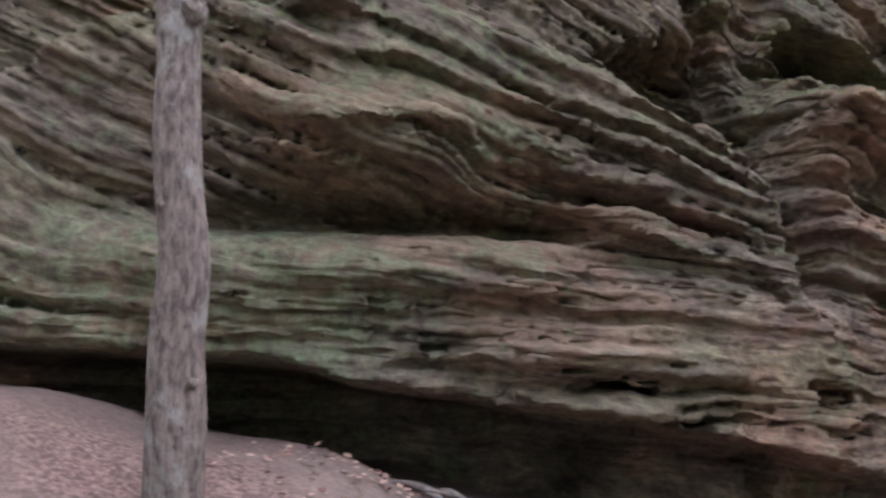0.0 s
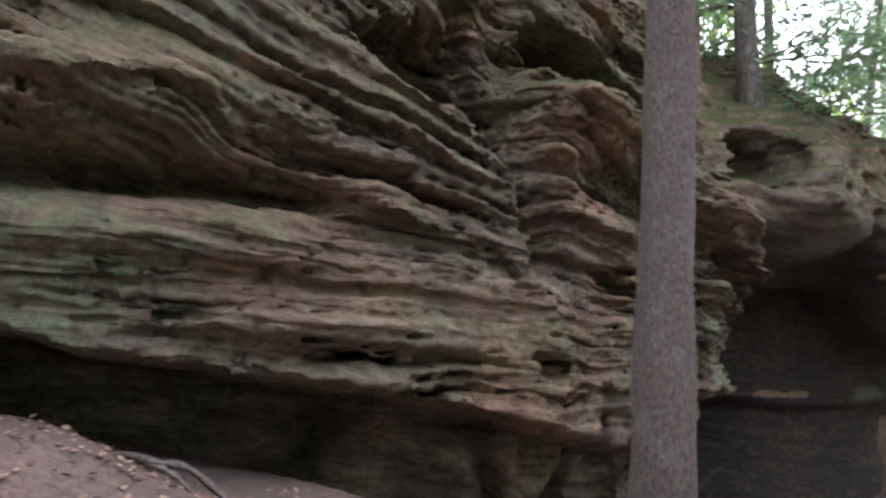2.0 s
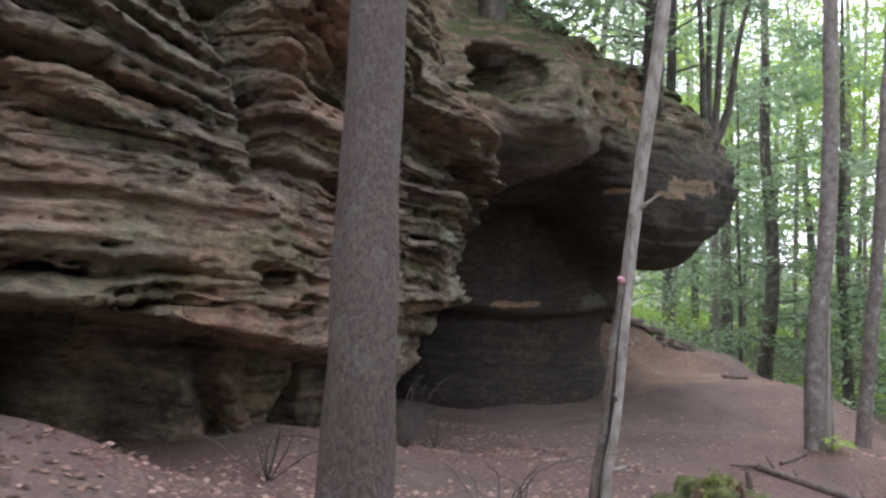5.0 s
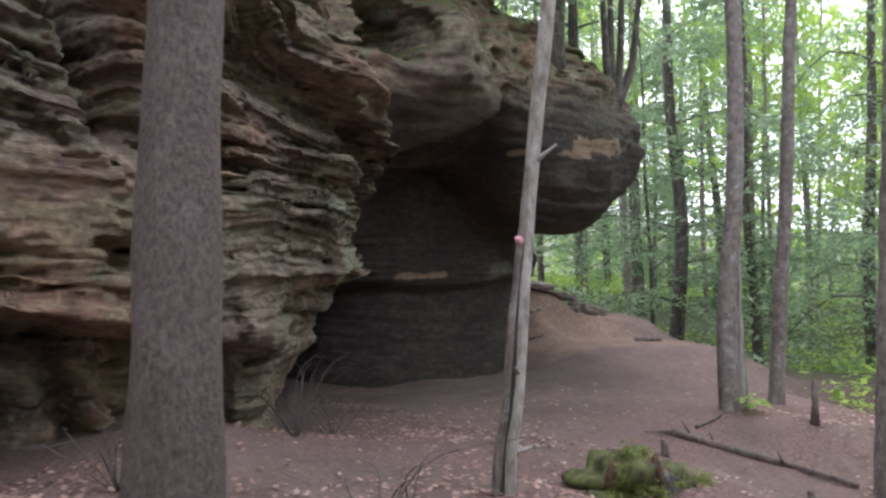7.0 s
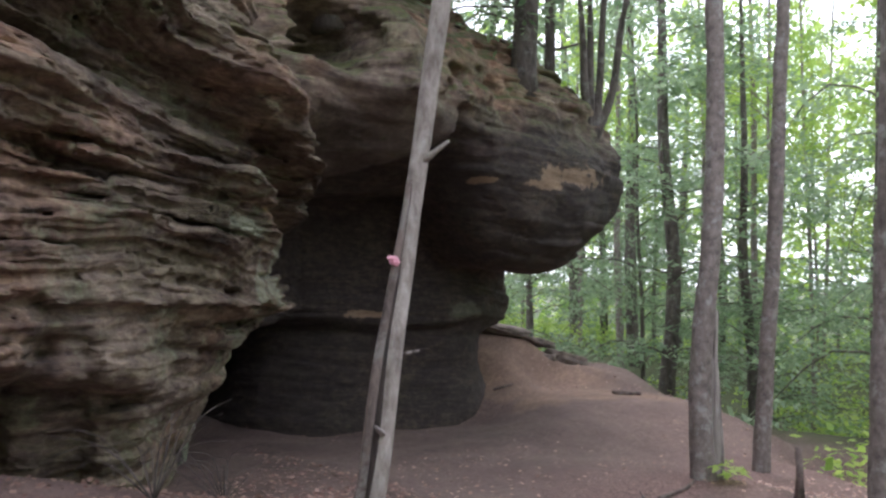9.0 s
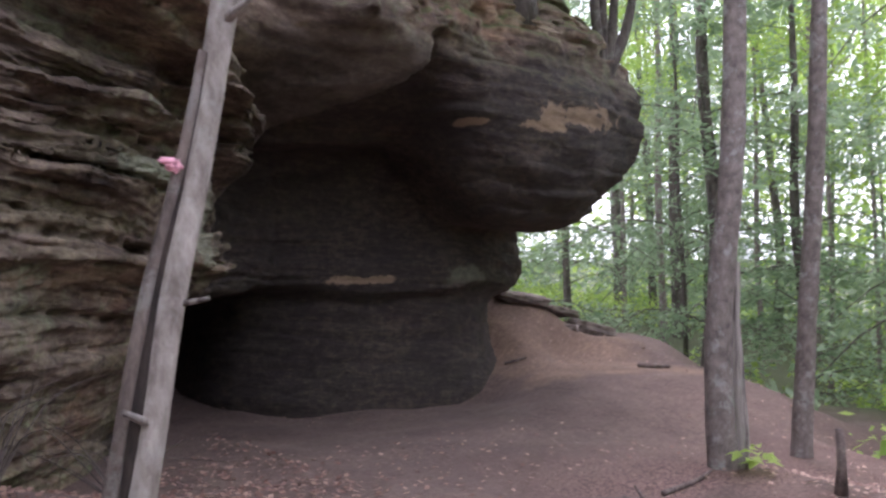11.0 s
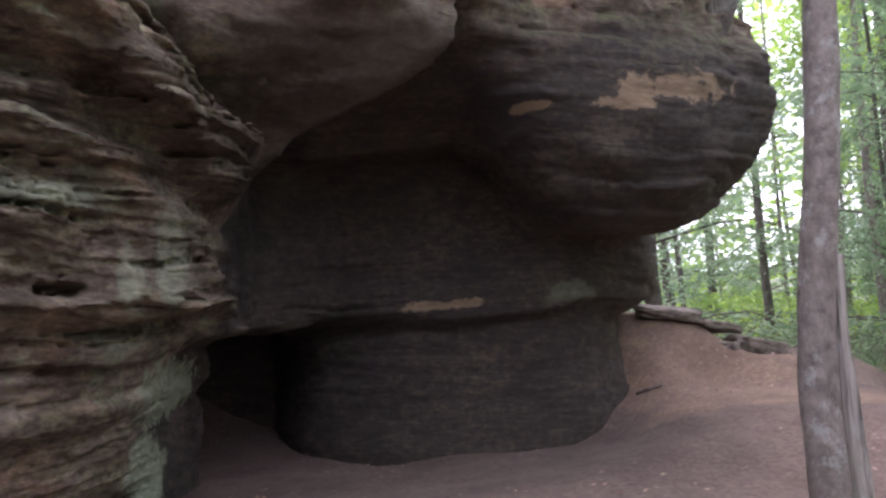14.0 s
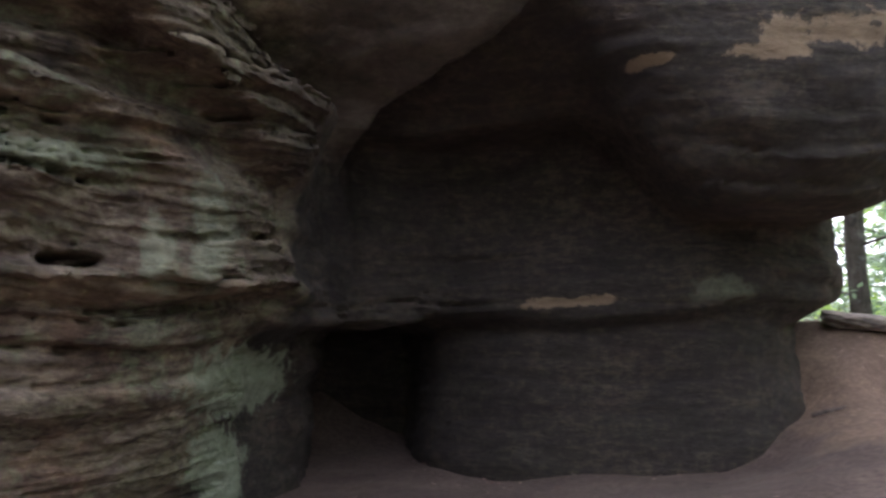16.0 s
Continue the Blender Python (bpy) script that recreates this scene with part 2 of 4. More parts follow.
DEAD_PALE = bark_material("pale_barkless_wood", (0.19, 0.155, 0.13), (0.52, 0.465, 0.41), 13, (1, 1, 0.45), 0.25, 0.15, 0.018)
WOOD_STRIP = bark_material("brown_bark_strip", (0.06, 0.044, 0.037), (0.25, 0.195, 0.165), 16, (1, 1, 0.3), 0.25)
# near-black colour for the shade in the leaning trunk's split
SPLIT_SHADE = bark_material("split_shade_wood", (0.018, 0.013, 0.011), (0.07, 0.05, 0.04), 20, (1, 1, 0.3))
BARK_DARK = bark_material("dark_bark", (0.05, 0.042, 0.036), (0.19, 0.16, 0.135), 14, (1, 1, 0.3), 0.25)
LEAF_BRIGHT = leaf_material("beech_leaves", (0.22, 0.38, 0.07), (0.46, 0.6, 0.14), 0.6)
LEAF_DARK = leaf_material("hemlock_needles", (0.15, 0.24, 0.13), (0.34, 0.46, 0.26), 0.5)
MOSS = leaf_material("moss", (0.08, 0.1, 0.015), (0.27, 0.31, 0.06), 0.2)
LEAF_DRY = leaf_material("dry_leaves", (0.15, 0.065, 0.048), (0.46, 0.3, 0.235), 0.1)


# ---- helpers for meshes ----
def mesh_object(name, verts, faces, mat, parent=None, smooth=True):
    me = bpy.data.meshes.new(name)
    me.from_pydata(verts if isinstance(verts, list) else verts.tolist(), [], faces if isinstance(faces, list) else faces.tolist())
    me.materials.append(mat)
    if smooth:
        me.polygons.foreach_set("use_smooth", np.ones(len(me.polygons), dtype=bool))
    ob = new(name, me)
    if parent:
        ob.parent = parent
    return ob


def sstep(a, b, v):
    u = np.clip((v - a) / (b - a), 0, 1)
    return u * u * (3 - 2 * u)


TABLE = np.random.RandomState(7).rand(4096).astype(np.float32)


def vnoise(x, y, z):
    """Smooth value noise, -1 to 1, of arrays."""
    xi, yi, zi = np.floor(x).astype(np.int64), np.floor(y).astype(np.int64), np.floor(z).astype(np.int64)
    fx, fy, fz = (x - xi), (y - yi), (z - zi)
    fx, fy, fz = fx * fx * (3 - 2 * fx), fy * fy * (3 - 2 * fy), fz * fz * (3 - 2 * fz)
    out = 0
    for i in (0, 1):
        for j in (0, 1):
            for k in (0, 1):
                h = TABLE[((xi + i) * 1619 + (yi + j) * 31337 + (zi + k) * 6971) % 4093]
                out = out + h * (fx if i else 1 - fx) * (fy if j else 1 - fy) * (fz if k else 1 - fz)
    return (out * 2 - 1).astype(np.float32)


# ---- the cliff, as a solid: negative inside ----
PLAN_LOW = [(-9, 4.0), (-3, 4.7), (0.8, 5.15), (2.6, 5.8), (4.4, 7.65), (5.5, 8.75), (6.0, 9.5), (6.1, 10.6), (5.9, 13.7), (6.9, 13.8), (7.05, 12.7), (7.2, 12.25), (7.5, 11.95), (7.9, 11.68), (8.4, 11.46), (8.95, 11.32), (9.5, 11.24), (10.0, 11.27), (10.45, 11.43), (10.85, 11.7), (11.2, 12.1), (11.45, 13.5), (10.8, 18), (-9, 18)]
PLAN_SHELF = [(5.5, 9.3), (6.1, 9.7), (6.5, 11.1), (7.4, 11.6), (8.6, 11.35), (9.0, 13), (8, 16), (5, 16)]
PLAN_HIGH = [(3.5, 8.2), (5.6, 8.7), (6.5, 8.6), (7.1, 8.1), (8.0, 8.7), (9.0, 9.2), (10.3, 9.3), (11.4, 9.6), (11.95, 10.5), (12.0, 12.5), (10.8, 18), (2, 18)]


def inside_distance(poly, x, y):
    d = np.full(x.shape, 1e9, np.float32)
    sign = np.ones(x.shape, np.float32)
    for (ax, ay), (bx, by) in zip(poly, poly[1:] + poly[:1]):
        ex, ey, wx, wy = bx - ax, by - ay, x - ax, y - ay
        u = np.clip((wx * ex + wy * ey) / (ex * ex + ey * ey), 0, 1)
        d = np.minimum(d, (wx - ex * u) ** 2 + (wy - ey * u) ** 2)
        c = (ay > y) != (by > y)
        hit = c & (x < (bx - ax) * (y - ay) / ((by - ay) or 1e-9) + ax)
        sign = np.where(hit, -sign, sign)
    return sign * np.sqrt(d)


def smax(a, b, k):
    h = np.maximum(k - np.abs(a - b), 0) / k
    return np.maximum(a, b) + h * h * k * 0.25


def smin(a, b, k):
    return -smax(-a, -b, k)


def bulge(v, centre, half):
    return np.exp(-((v - centre) / half) ** 2)


def hollow(f, x, y, z, centre, radii):
    """Takes a ragged hollow out of a solid."""
    near = np.nonzero(np.maximum(np.maximum(np.abs(x - centre[0]) - radii[0], np.abs(y - centre[1]) - radii[1]), np.abs(z - centre[2]) - radii[2]) < 0.35)
    a, b, c = x[near], y[near], z[near]
    b = b + 0.1 * vnoise(a * 4, b * 4, c * 9)
    a = a + 0.1 * vnoise(a * 3 + 7, b * 3, c * 5)
    e = np.sqrt(((a - centre[0]) / radii[0]) ** 2 + ((b - centre[1]) / radii[1]) ** 2 + ((c - centre[2]) / radii[2]) ** 2) - 1
    out = f.copy()
    out[near] = smax(f[near], -e * min(radii), 0.06)
    return out


# lips of rock along the face: points of the lip (x, z), how far it stands out, its height, depth of the undercut and that one's height
LEDGES = (
    (((0.75, 2.36), (1.05, 2.31), (1.4, 2.2), (1.73, 2.13), (2.02, 2.1), (2.28, 1.87)), 0.1, 0.12, 0.1, 0.09),
    (((0.3, 2.66), (0.65, 2.61), (0.89, 2.57), (1.25, 2.53), (1.53, 2.41), (1.9, 2.34), (2.0, 2.24)), 0.13, 0.1, 0.26, 0.1),
    (((-0.7, 2.74), (-0.1, 2.77), (0.16, 2.76), (0.61, 2.69)), 0.08, 0.1, 0.1, 0.06),
    (((-0.6, 3.2), (-0.2, 3.2), (0.09, 3.07), (0.6, 2.95), (0.96, 2.83), (1.45, 2.71), (1.94, 2.5)), 0.13, 0.1, 0.17, 0.07),
    (((-0.9, 3.5), (-0.44, 3.44), (0.09, 3.25), (0.6, 3.07), (1.14, 2.92), (1.53, 2.83), (2.05, 2.6)), 0.12, 0.09, 0.14, 0.06),
    (((0.2, 3.42), (0.7, 3.22), (1.2, 3.06), (1.6, 2.94), (2.1, 2.7)), 0.08, 0.07, 0.12, 0.05),
    (((2.42, 3.08), (2.7, 3.1), (3.0, 3.06), (3.3, 2.98)), 0.14, 0.1, 0.16, 0.07),
    (((2.35, 2.9), (2.76, 2.77), (3.3, 2.7), (3.85, 2.68)), 0.12, 0.1, 0.2, 0.08),
    (((2.4, 2.12), (2.9, 2.06), (3.5, 2.0), (4.2, 1.95)), 0.1, 0.09, 0.2, 0.07),
    (((3.5, 3.06), (4.14, 2.92), (4.73, 2.76), (5.1, 2.58), (5.51, 2.38), (6.0, 2.14)), 0.16, 0.09, 0.22, 0.16),
    (((2.5, 1.11), (3.3, 1.11), (4.55, 1.05), (5.8, 1.02)), 0.1, 0.1, 0.16, 0.12),
    (((-0.9, 1.46), (-0.5, 1.37), (0.14, 1.29), (1.3, 1.16), (2.13, 1.09)), 0.08, 0.06, 0.24, 0.05),
    (((-1.3, 1.58), (0.3, 1.5), (1.2, 1.42), (2.2, 1.31)), 0.05, 0.06, 0.12, 0.04),
    (((-1.8, 1.72), (-1.2, 1.62), (-0.3, 1.6), (0.4, 1.62)), 0.06, 0.06, 0.1, 0.04),
)


def stairs(v, top):
    """Rises from 0 to 1 between 0 and top, in three blunt steps."""
    u = np.clip(v / top, 0, 1) * 3
    i = np.floor(u)
    return (i + sstep(0.7, 1.0, u - i)) / 3


def ledge_relief(x, y, z):
    """How far the lips stand out of the face, or their undercuts go into it."""
    out = np.zeros_like(z)
    wave = 0.035 * vnoise(x * 3.1 + 5, y * 3.1, z * 0.9) + 0.015 * vnoise(x * 9.0, y * 9.0, z)
    for line, lip, high, cut, low in LEDGES:
        px, pz = zip(*line)
        s = z - np.interp(x, px, pz) - wave
        on = sstep(px[0] - 0.25, px[0] + 0.2, x) * sstep(px[-1] + 0.25, px[-1] - 0.1, x) * (0.75 + 0.5 * vnoise(x * 1.7 + 3 * lip, y * 1.7, z * 0.2 + 10 * high))
        up = sstep(-0.02, 0.02, s)
        out = out + on * (lip * up * np.exp(-np.maximum(s, 0) / high) - cut * (1 - up) * np.exp(np.minimum(s, 0) / low))
    return out


def wall_base(x, y, z):
    d = inside_distance(PLAN_LOW, x, y)
    # the long face leans out upwards towards the corner
    lean = np.interp(x, [2.5, 4.4, 5.2, 6.6, 7.0], [0.0, 0.35, 1.0, 1.0, 0.0]) * sstep(11.0, 9.6, y)
    off = lean * np.interp(z, [-1, 0.95, 1.4, 2.2, 3.2, 4], [-0.95, 0, 0.12, 0.46, 0.75, 0.6]) + lean * (0.14 * bulge(z, 1.0, 0.1) - 0.1 * bulge(z, 0.8, 0.09))
    # undercut foot
    off = off - 0.45 * sstep(0.85, 0.3, z) * sstep(5.3, 6.0, x) * sstep(11.5, 10.5, y)
    off = off + 0.1 * bulge(z, 1.0, 0.22) * sstep(5.4, 6.0, x) * sstep(11.0, 10.2, y)
    left = sstep(7.0, 5.5, x)
    foot = np.interp(x, [-2.4, -1, -0.5, 0.8, 1.6, 2.5, 3.5, 5], [1.5, 1.45, 1.32, 1.14, 1.08, 0.86, 0.6, 0.25])
    deep = np.interp(x, [0.8, 1.4, 3, 4.5], [2.0, 1.3, 0.7, 0.12])
    off = off - left * deep * sstep(foot + 0.06, foot - 0.12, z)
    # blocks of the foot, parted by upright joints
    low_part = sstep(0.95, 0.8, z) * sstep(1.0, 1.5, x) * sstep(4.6, 4.2, x)
    off = off + low_part * (0.14 * sstep(-0.1, 0.15, vnoise(x * 1.9 + 0.35 * z, y * 0.3, z * 0.2 + 7)) - 0.2 * bulge(x + 0.25 * z, 2.45, 0.08) - 0.16 * bulge(x - 0.3 * z, 3.2, 0.08))
    # groove, slab and nose of the front
    on = sstep(1.1, 0.6, x) * sstep(-2.4, -1.2, x)
    off = off - 0.45 * bulge(z, 2.31, 0.1) * on - 0.2 * bulge(z, 2.4, 0.2) * on + 0.1 * bulge(z, 2.0, 0.18) * on
    off = off + 0.32 * bulge(z, 2.75, 0.22) * sstep(0.4, -0.1, x) * sstep(-1.1, -0.7, x)
    off = off - 0.3 * bulge(x, -1.55, 0.35) * sstep(2.2, 2.6, z)
    # upper edge of the front slab, down to its tip, and of the ridge down to the corner
    crest = np.interp(x, [-6, -2.6, -1.7, -0.4, 0.8, 1.5, 2.1, 2.3, 2.4], [2.6, 2.8, 3.4, 3.5, 3.13, 2.88, 2.58, 2.1, 1.85])
    off = off - 1.0 * stairs(z - crest, 0.5) * sstep(2.75, 2.15, x)
    off = off - 0.4 * bulge(x - 0.25 * (2.3 - z), 2.42, 0.12) * sstep(1.75, 2.2, z)
    ridge = np.interp(x, [2.2, 3.2, 4.4, 5.4, 6.1, 7], [3.05, 3.3, 3.15, 2.75, 2.15, 2.1])
    off = off - 0.75 * stairs(z - ridge, 0.55) * sstep(2.1, 2.6, x) * sstep(12, 10, y)
    belt = sstep(2.6, 3.4, x) * sstep(6.4, 5.8, x) * sstep(12, 10, y)
    off = off + belt * (0.12 * bulge(z, ridge - 0.05, 0.12) - 0.28 * bulge(z, ridge - 0.5, 0.22))
    # back wall: shelf at eye height, drawn in below it
    back = sstep(6.3, 7.2, x) * sstep(10.3, 10.9, y)
    off = off + back * ((0.2 - 0.14 * sstep(9.8, 10.6, x)) * sstep(0.58, 0.74, z) * sstep(1.5, 0.9, z) + 0.2 * sstep(0.2, -0.8, z) - 0.38 * sstep(0.72, 0.4, z) * sstep(9.8, 10.8, x))
    return d - off


def cliff_top(x, y):
    return np.interp(x, [-6, 4, 7.3, 9, 10.3, 11.2, 12], [7.5, 6.7, 5.6, 4.9, 4.2, 3.55, 2.9]) + 0.12 * (y - 10)


def face_base(x, y, z):
    f = wall_base(x, y, z) - ledge_relief(x, y, z) * sstep(10.5, 9.5, y)
    for c, r in HOLLOWS:
        f = hollow(f, x, y, z, c, r)
    f = smax(f, x - 6.75, 0.1)
    return smax(f, (z - cliff_top(x, y)) * 0.8, 0.4)


def boulder_base(x, y, z):
    zz = z + 0.07 * vnoise(x * 1.3, y * 1.3, z * 0.3) + 0.03 * vnoise(x * 4.1, y * 4.1, z)
    f = smax(wall_base(x, y, zz), 5.2 - x + 3.0 * np.maximum(9.9 - y, 0), 0.1)
    f = smin(f, smax(inside_distance(PLAN_SHELF, x, y), 0.72 - z, 0.25), 0.2)
    # upper mass with its overhang
    under = np.interp(x, [6.0, 7.2, 9.3, 10.3, 11.5], [2.5, 2.6, 1.45, 1.32, 1.62]) + 0.12 * (y - 9.5) * sstep(9.5, 7.5, x)
    # past a slanting crease the ceiling of the recess steps up
    crease = ((x - 8.0) * 1.6 + (y - 8.9) * 1.5) / 2.19 + 0.12 * vnoise(x * 1.6, y * 1.6, z)
    plane = sstep(9.0, 7.9, x)
    under = under * (1 - plane) + plane * np.clip(2.05 - 0.07 * (x - 6.5) - 0.563 * (y - 10.5), 1.85, 3.1)
    under = under + 0.42 * sstep(0.0, 0.14, crease) * sstep(9.7, 8.2, x) * sstep(8.75, 9.2, y)
    upper = smax(inside_distance(PLAN_HIGH, x, y), (under - z) * 0.9, 1.3 - 0.9 * plane)
    upper = smax(upper, (z - 3.5) * 0.55 + inside_distance(PLAN_HIGH, x, y) * 0.55, 0.8)
    upper = hollow(upper, x, y, z, (6.42, 8.9, 3.7), (0.52, 1.1, 0.42))
    return smax(smin(f, upper, 0.2), (z - cliff_top(x, y)) * 0.8, 0.4)


HOLLOWS = (((1.65, 6.5, 3.5), (0.62, 1.4, 0.5)), ((3.4, 7.4, 4.0), (1.0, 1.0, 0.4)), ((2.58, 5.75, 1.27), (0.2, 0.35, 0.1)), ((1.8, 5.48, 1.08), (0.33, 0.35, 0.06)), ((1.15, 5.25, 1.41), (0.2, 0.3, 0.05)), ((2.95, 6.0, 1.05), (0.16, 0.3, 0.06)), ((5.1, 8.3, 1.13), (0.24, 0.3, 0.08)), ((5.95, 8.6, 2.25), (0.16, 0.25, 0.06)))


def layers(x, y, bed, thick, seed, spread):
    """Beds of rock, each proud or drawn back along its length, with a slot at its foot."""
    i = np.floor(bed / thick)
    u = bed / thick - i
    r = vnoise(x * spread + i * 7.31 + seed, y * spread + i * 3.7, i * 1.37 + 0.5)
    slot = sstep(-0.25, 0.35, vnoise(x * spread * 1.3 + i * 4.7, y * spread * 1.3 + seed, i * 2.9 + 0.5))
    return np.clip(r * 2.2, -1, 1) - 0.3 * (2 * u - 1) ** 6 - slot * (2.4 * np.exp(-u / 0.14) + 0.4 * np.exp(-(1 - u) / 0.08))


def bed_height(x, y, z, tilt=1.0):
    warp = 0.1 * vnoise(x * 0.7, y * 0.7, z * 0.7) + 0.035 * vnoise(x * 2.3 + 9, y * 2.3, z * 2.3)
    along = np.where(x + 0.25 * (z - 2.3) < 2.4, x + 1.0, 0.6 * np.minimum(x - 2.4, 4.0))
    return z + warp + tilt * 0.4 * sstep(1.5, 3.0, z) * along + 0.05 * x


def weathered(f, x, y, z, tilt):
    """Adds beds, slots and pitting to a smooth solid."""
    bed = bed_height(x, y, z, tilt)
    calm = sstep(5.2, 6.0, x) if tilt == 0 else 0.25 * sstep(5.0, 6.0, x)
    amp = (1 - (0.9 - 0.3 * sstep(2.9, 3.6, z) - 0.25 * sstep(1.5, 1.1, z)) * calm) * (0.5 + 0.8 * sstep(-0.35, 0.25, vnoise(x * 0.8 + 50, y * 0.8, z * 1.6)))
    amp = amp * (1 - 0.75 * bulge(z, 2.03, 0.2) * sstep(1.0, 0.5, x)) * (1 - 0.6 * sstep(0.7, 0.4, z) * sstep(4.0, 5.0, x))
    base = sstep(0.95, 0.6, z) * sstep(4.2, 3.2, x)
    amp = amp * (1 - 0.7 * base)
    f = f - base * 0.3 * vnoise(x * 1.8 + 11, y * 1.8, z * 0.5) - base * 0.12 * vnoise(x * 4.0 + 2, y * 4.0, z * 2.0)
    rough = (1 - 0.3 * sstep(6.5, 7.5, x) * sstep(3.2, 2.6, z)) * (0.05 * vnoise(x * 1.8 + 3, y * 1.8, bed * 4.0) + 0.026 * vnoise(x * 3.8, y * 3.8, bed * 11.0) + 0.014 * vnoise(x * 8.0, y * 8.0, bed * 21.0))
    f = f - amp * (0.08 * layers(x, y, bed, 0.23, 3.1, 0.55) + 0.055 * layers(x, y, bed + 0.02, 0.085, 11.7, 1.05)) - rough - (0.1 if tilt else 0.05) * vnoise(x * 0.8, y * 0.8, z * 0.8 + 40)
    # round weathered pits and ribs of the upper rock
    pits = sstep(0.25, 0.55, vnoise(x * 2.7 + 5, y * 2.7, z * 4.2)) + 0.5 * sstep(0.3, 0.6, vnoise(x * 6.0 + 1, y * 6.0, z * 8.0))
    where = sstep(3.05, 3.4, z) * sstep(7.0, 7.6, x) if tilt == 0 else sstep(4.4, 5.2, x) * sstep(2.5, 2.9, z)
    return f + 0.13 * pits * where


def face_detail(x, y, z):
    return weathered(face_base(x, y, z), x, y, z, 1.0)


def boulder_detail(x, y, z):
    return weathered(boulder_base(x, y, z), x, y, z, 0.0)


def surface_of(field, rough, low, high, h, band):
    """A mesh of the zero level of a field, one vertex a crossed cell."""
    n = [int(round((b - a) / c)) + 1 for a, b, c in zip(low, high, h)]
    ax = [(a + c * np.arange(m)).astype(np.float32) for a, m, c in zip(low, n, h)]
    q = 4
    cx = [v[::q] for v in ax]
    g = np.meshgrid(*cx, indexing="ij")
    coarse = rough(*g)
    idx = [np.minimum(np.arange(m) / q, len(v) - 1.001) for m, v in zip(n, cx)]
    F = coarse
    for k in range(3):
        i0 = np.floor(idx[k]).astype(int)
        w = (idx[k] - i0).astype(np.float32)
        w = w.reshape([-1 if j == k else 1 for j in range(3)])
        F = np.take(F, i0, k) * (1 - w) + np.take(F, np.minimum(i0 + 1, F.shape[k] - 1), k) * w
    F = F.astype(np.float32)
    near = np.nonzero(np.abs(F) < band)
    for s in range(0, len(near[0]), 400000):
        i, j, k = (v[s:s + 400000] for v in near)
        F[i, j, k] = field(ax[0][i], ax[1][j], ax[2][k])
    F[[0, -1]], F[:, [0, -1]], F[:, :, [0, -1]] = 1, 1, 1
    neg = F < 0
    c = np.zeros([m - 1 for m in n], np.int8)
    for i in (0, 1):
        for j in (0, 1):
            for k in (0, 1):
                c += neg[i:n[0] - 1 + i, j:n[1] - 1 + j, k:n[2] - 1 + k]
    cells = np.nonzero((c > 0) & (c < 8))
    ids = np.full(c.shape, -1, np.int64)
    ids[cells] = np.arange(len(cells[0]))
    total, count = np.zeros((len(cells[0]), 3)), np.zeros(len(cells[0]))
    corners = [(i, j, k) for i in (0, 1) for j in (0, 1) for k in (0, 1)]
    for p in corners:
        for axis in range(3):
            if p[axis]:
                continue
            r = list(p)
            r[axis] = 1
            f0 = F[cells[0] + p[0], cells[1] + p[1], cells[2] + p[2]]
            f1 = F[cells[0] + r[0], cells[1] + r[1], cells[2] + r[2]]
            cross = (f0 < 0) != (f1 < 0)
            u = np.where(cross, f0 / np.where(cross, f0 - f1, 1), 0)
            at = np.tile(np.array(p, float), (len(u), 1))
            at[:, axis] = u
            total += at * cross[:, None]
            count += cross
    verts = (np.stack(cells, 1) + total / count[:, None]) * np.array(h) + np.array(low)
    faces = []
    for axis in range(3):
        o1, o2 = (axis + 1) % 3, (axis + 2) % 3
        lo, hi = [slice(None)] * 3, [slice(None)] * 3
        lo[axis], hi[axis] = slice(0, -1), slice(1, None)
        cross = neg[tuple(lo)] != neg[tuple(hi)]
        e = np.array(np.nonzero(cross)).T
        e = e[(e[:, o1] > 0) & (e[:, o2] > 0) & (e[:, o1] < n[o1] - 1) & (e[:, o2] < n[o2] - 1)]
        quad = []
        for da, db in ((0, 0), (1, 0), (1, 1), (0, 1)):
            v = e.copy()
            v[:, o1] -= da
            v[:, o2] -= db
            quad.append(ids[v[:, 0], v[:, 1], v[:, 2]])
        quad = np.stack(quad, 1)
        flip = ~neg[e[:, 0], e[:, 1], e[:, 2]]
        quad[flip] = quad[flip][:, ::-1]
        faces.append(quad)
    return verts, np.concatenate(faces)


def refined(v, f):
    """Each quad cut into four."""
    e = np.sort(np.concatenate([f[:, [k, (k + 1) % 4]] for k in range(4)]), 1)
    pairs, back = np.unique(e[:, 0] * len(v) + e[:, 1], return_inverse=True)
    a, b = pairs // len(v), pairs % len(v)
    mid = len(v) + back.reshape(4, -1)
    centre = len(v) + len(pairs) + np.arange(len(f))
    quads = [np.stack([f[:, k], mid[k], centre, mid[k - 1]], 1) for k in range(4)]
    return np.concatenate([v, (v[a] + v[b]) / 2, v[f].mean(1)]), np.concatenate(quads)


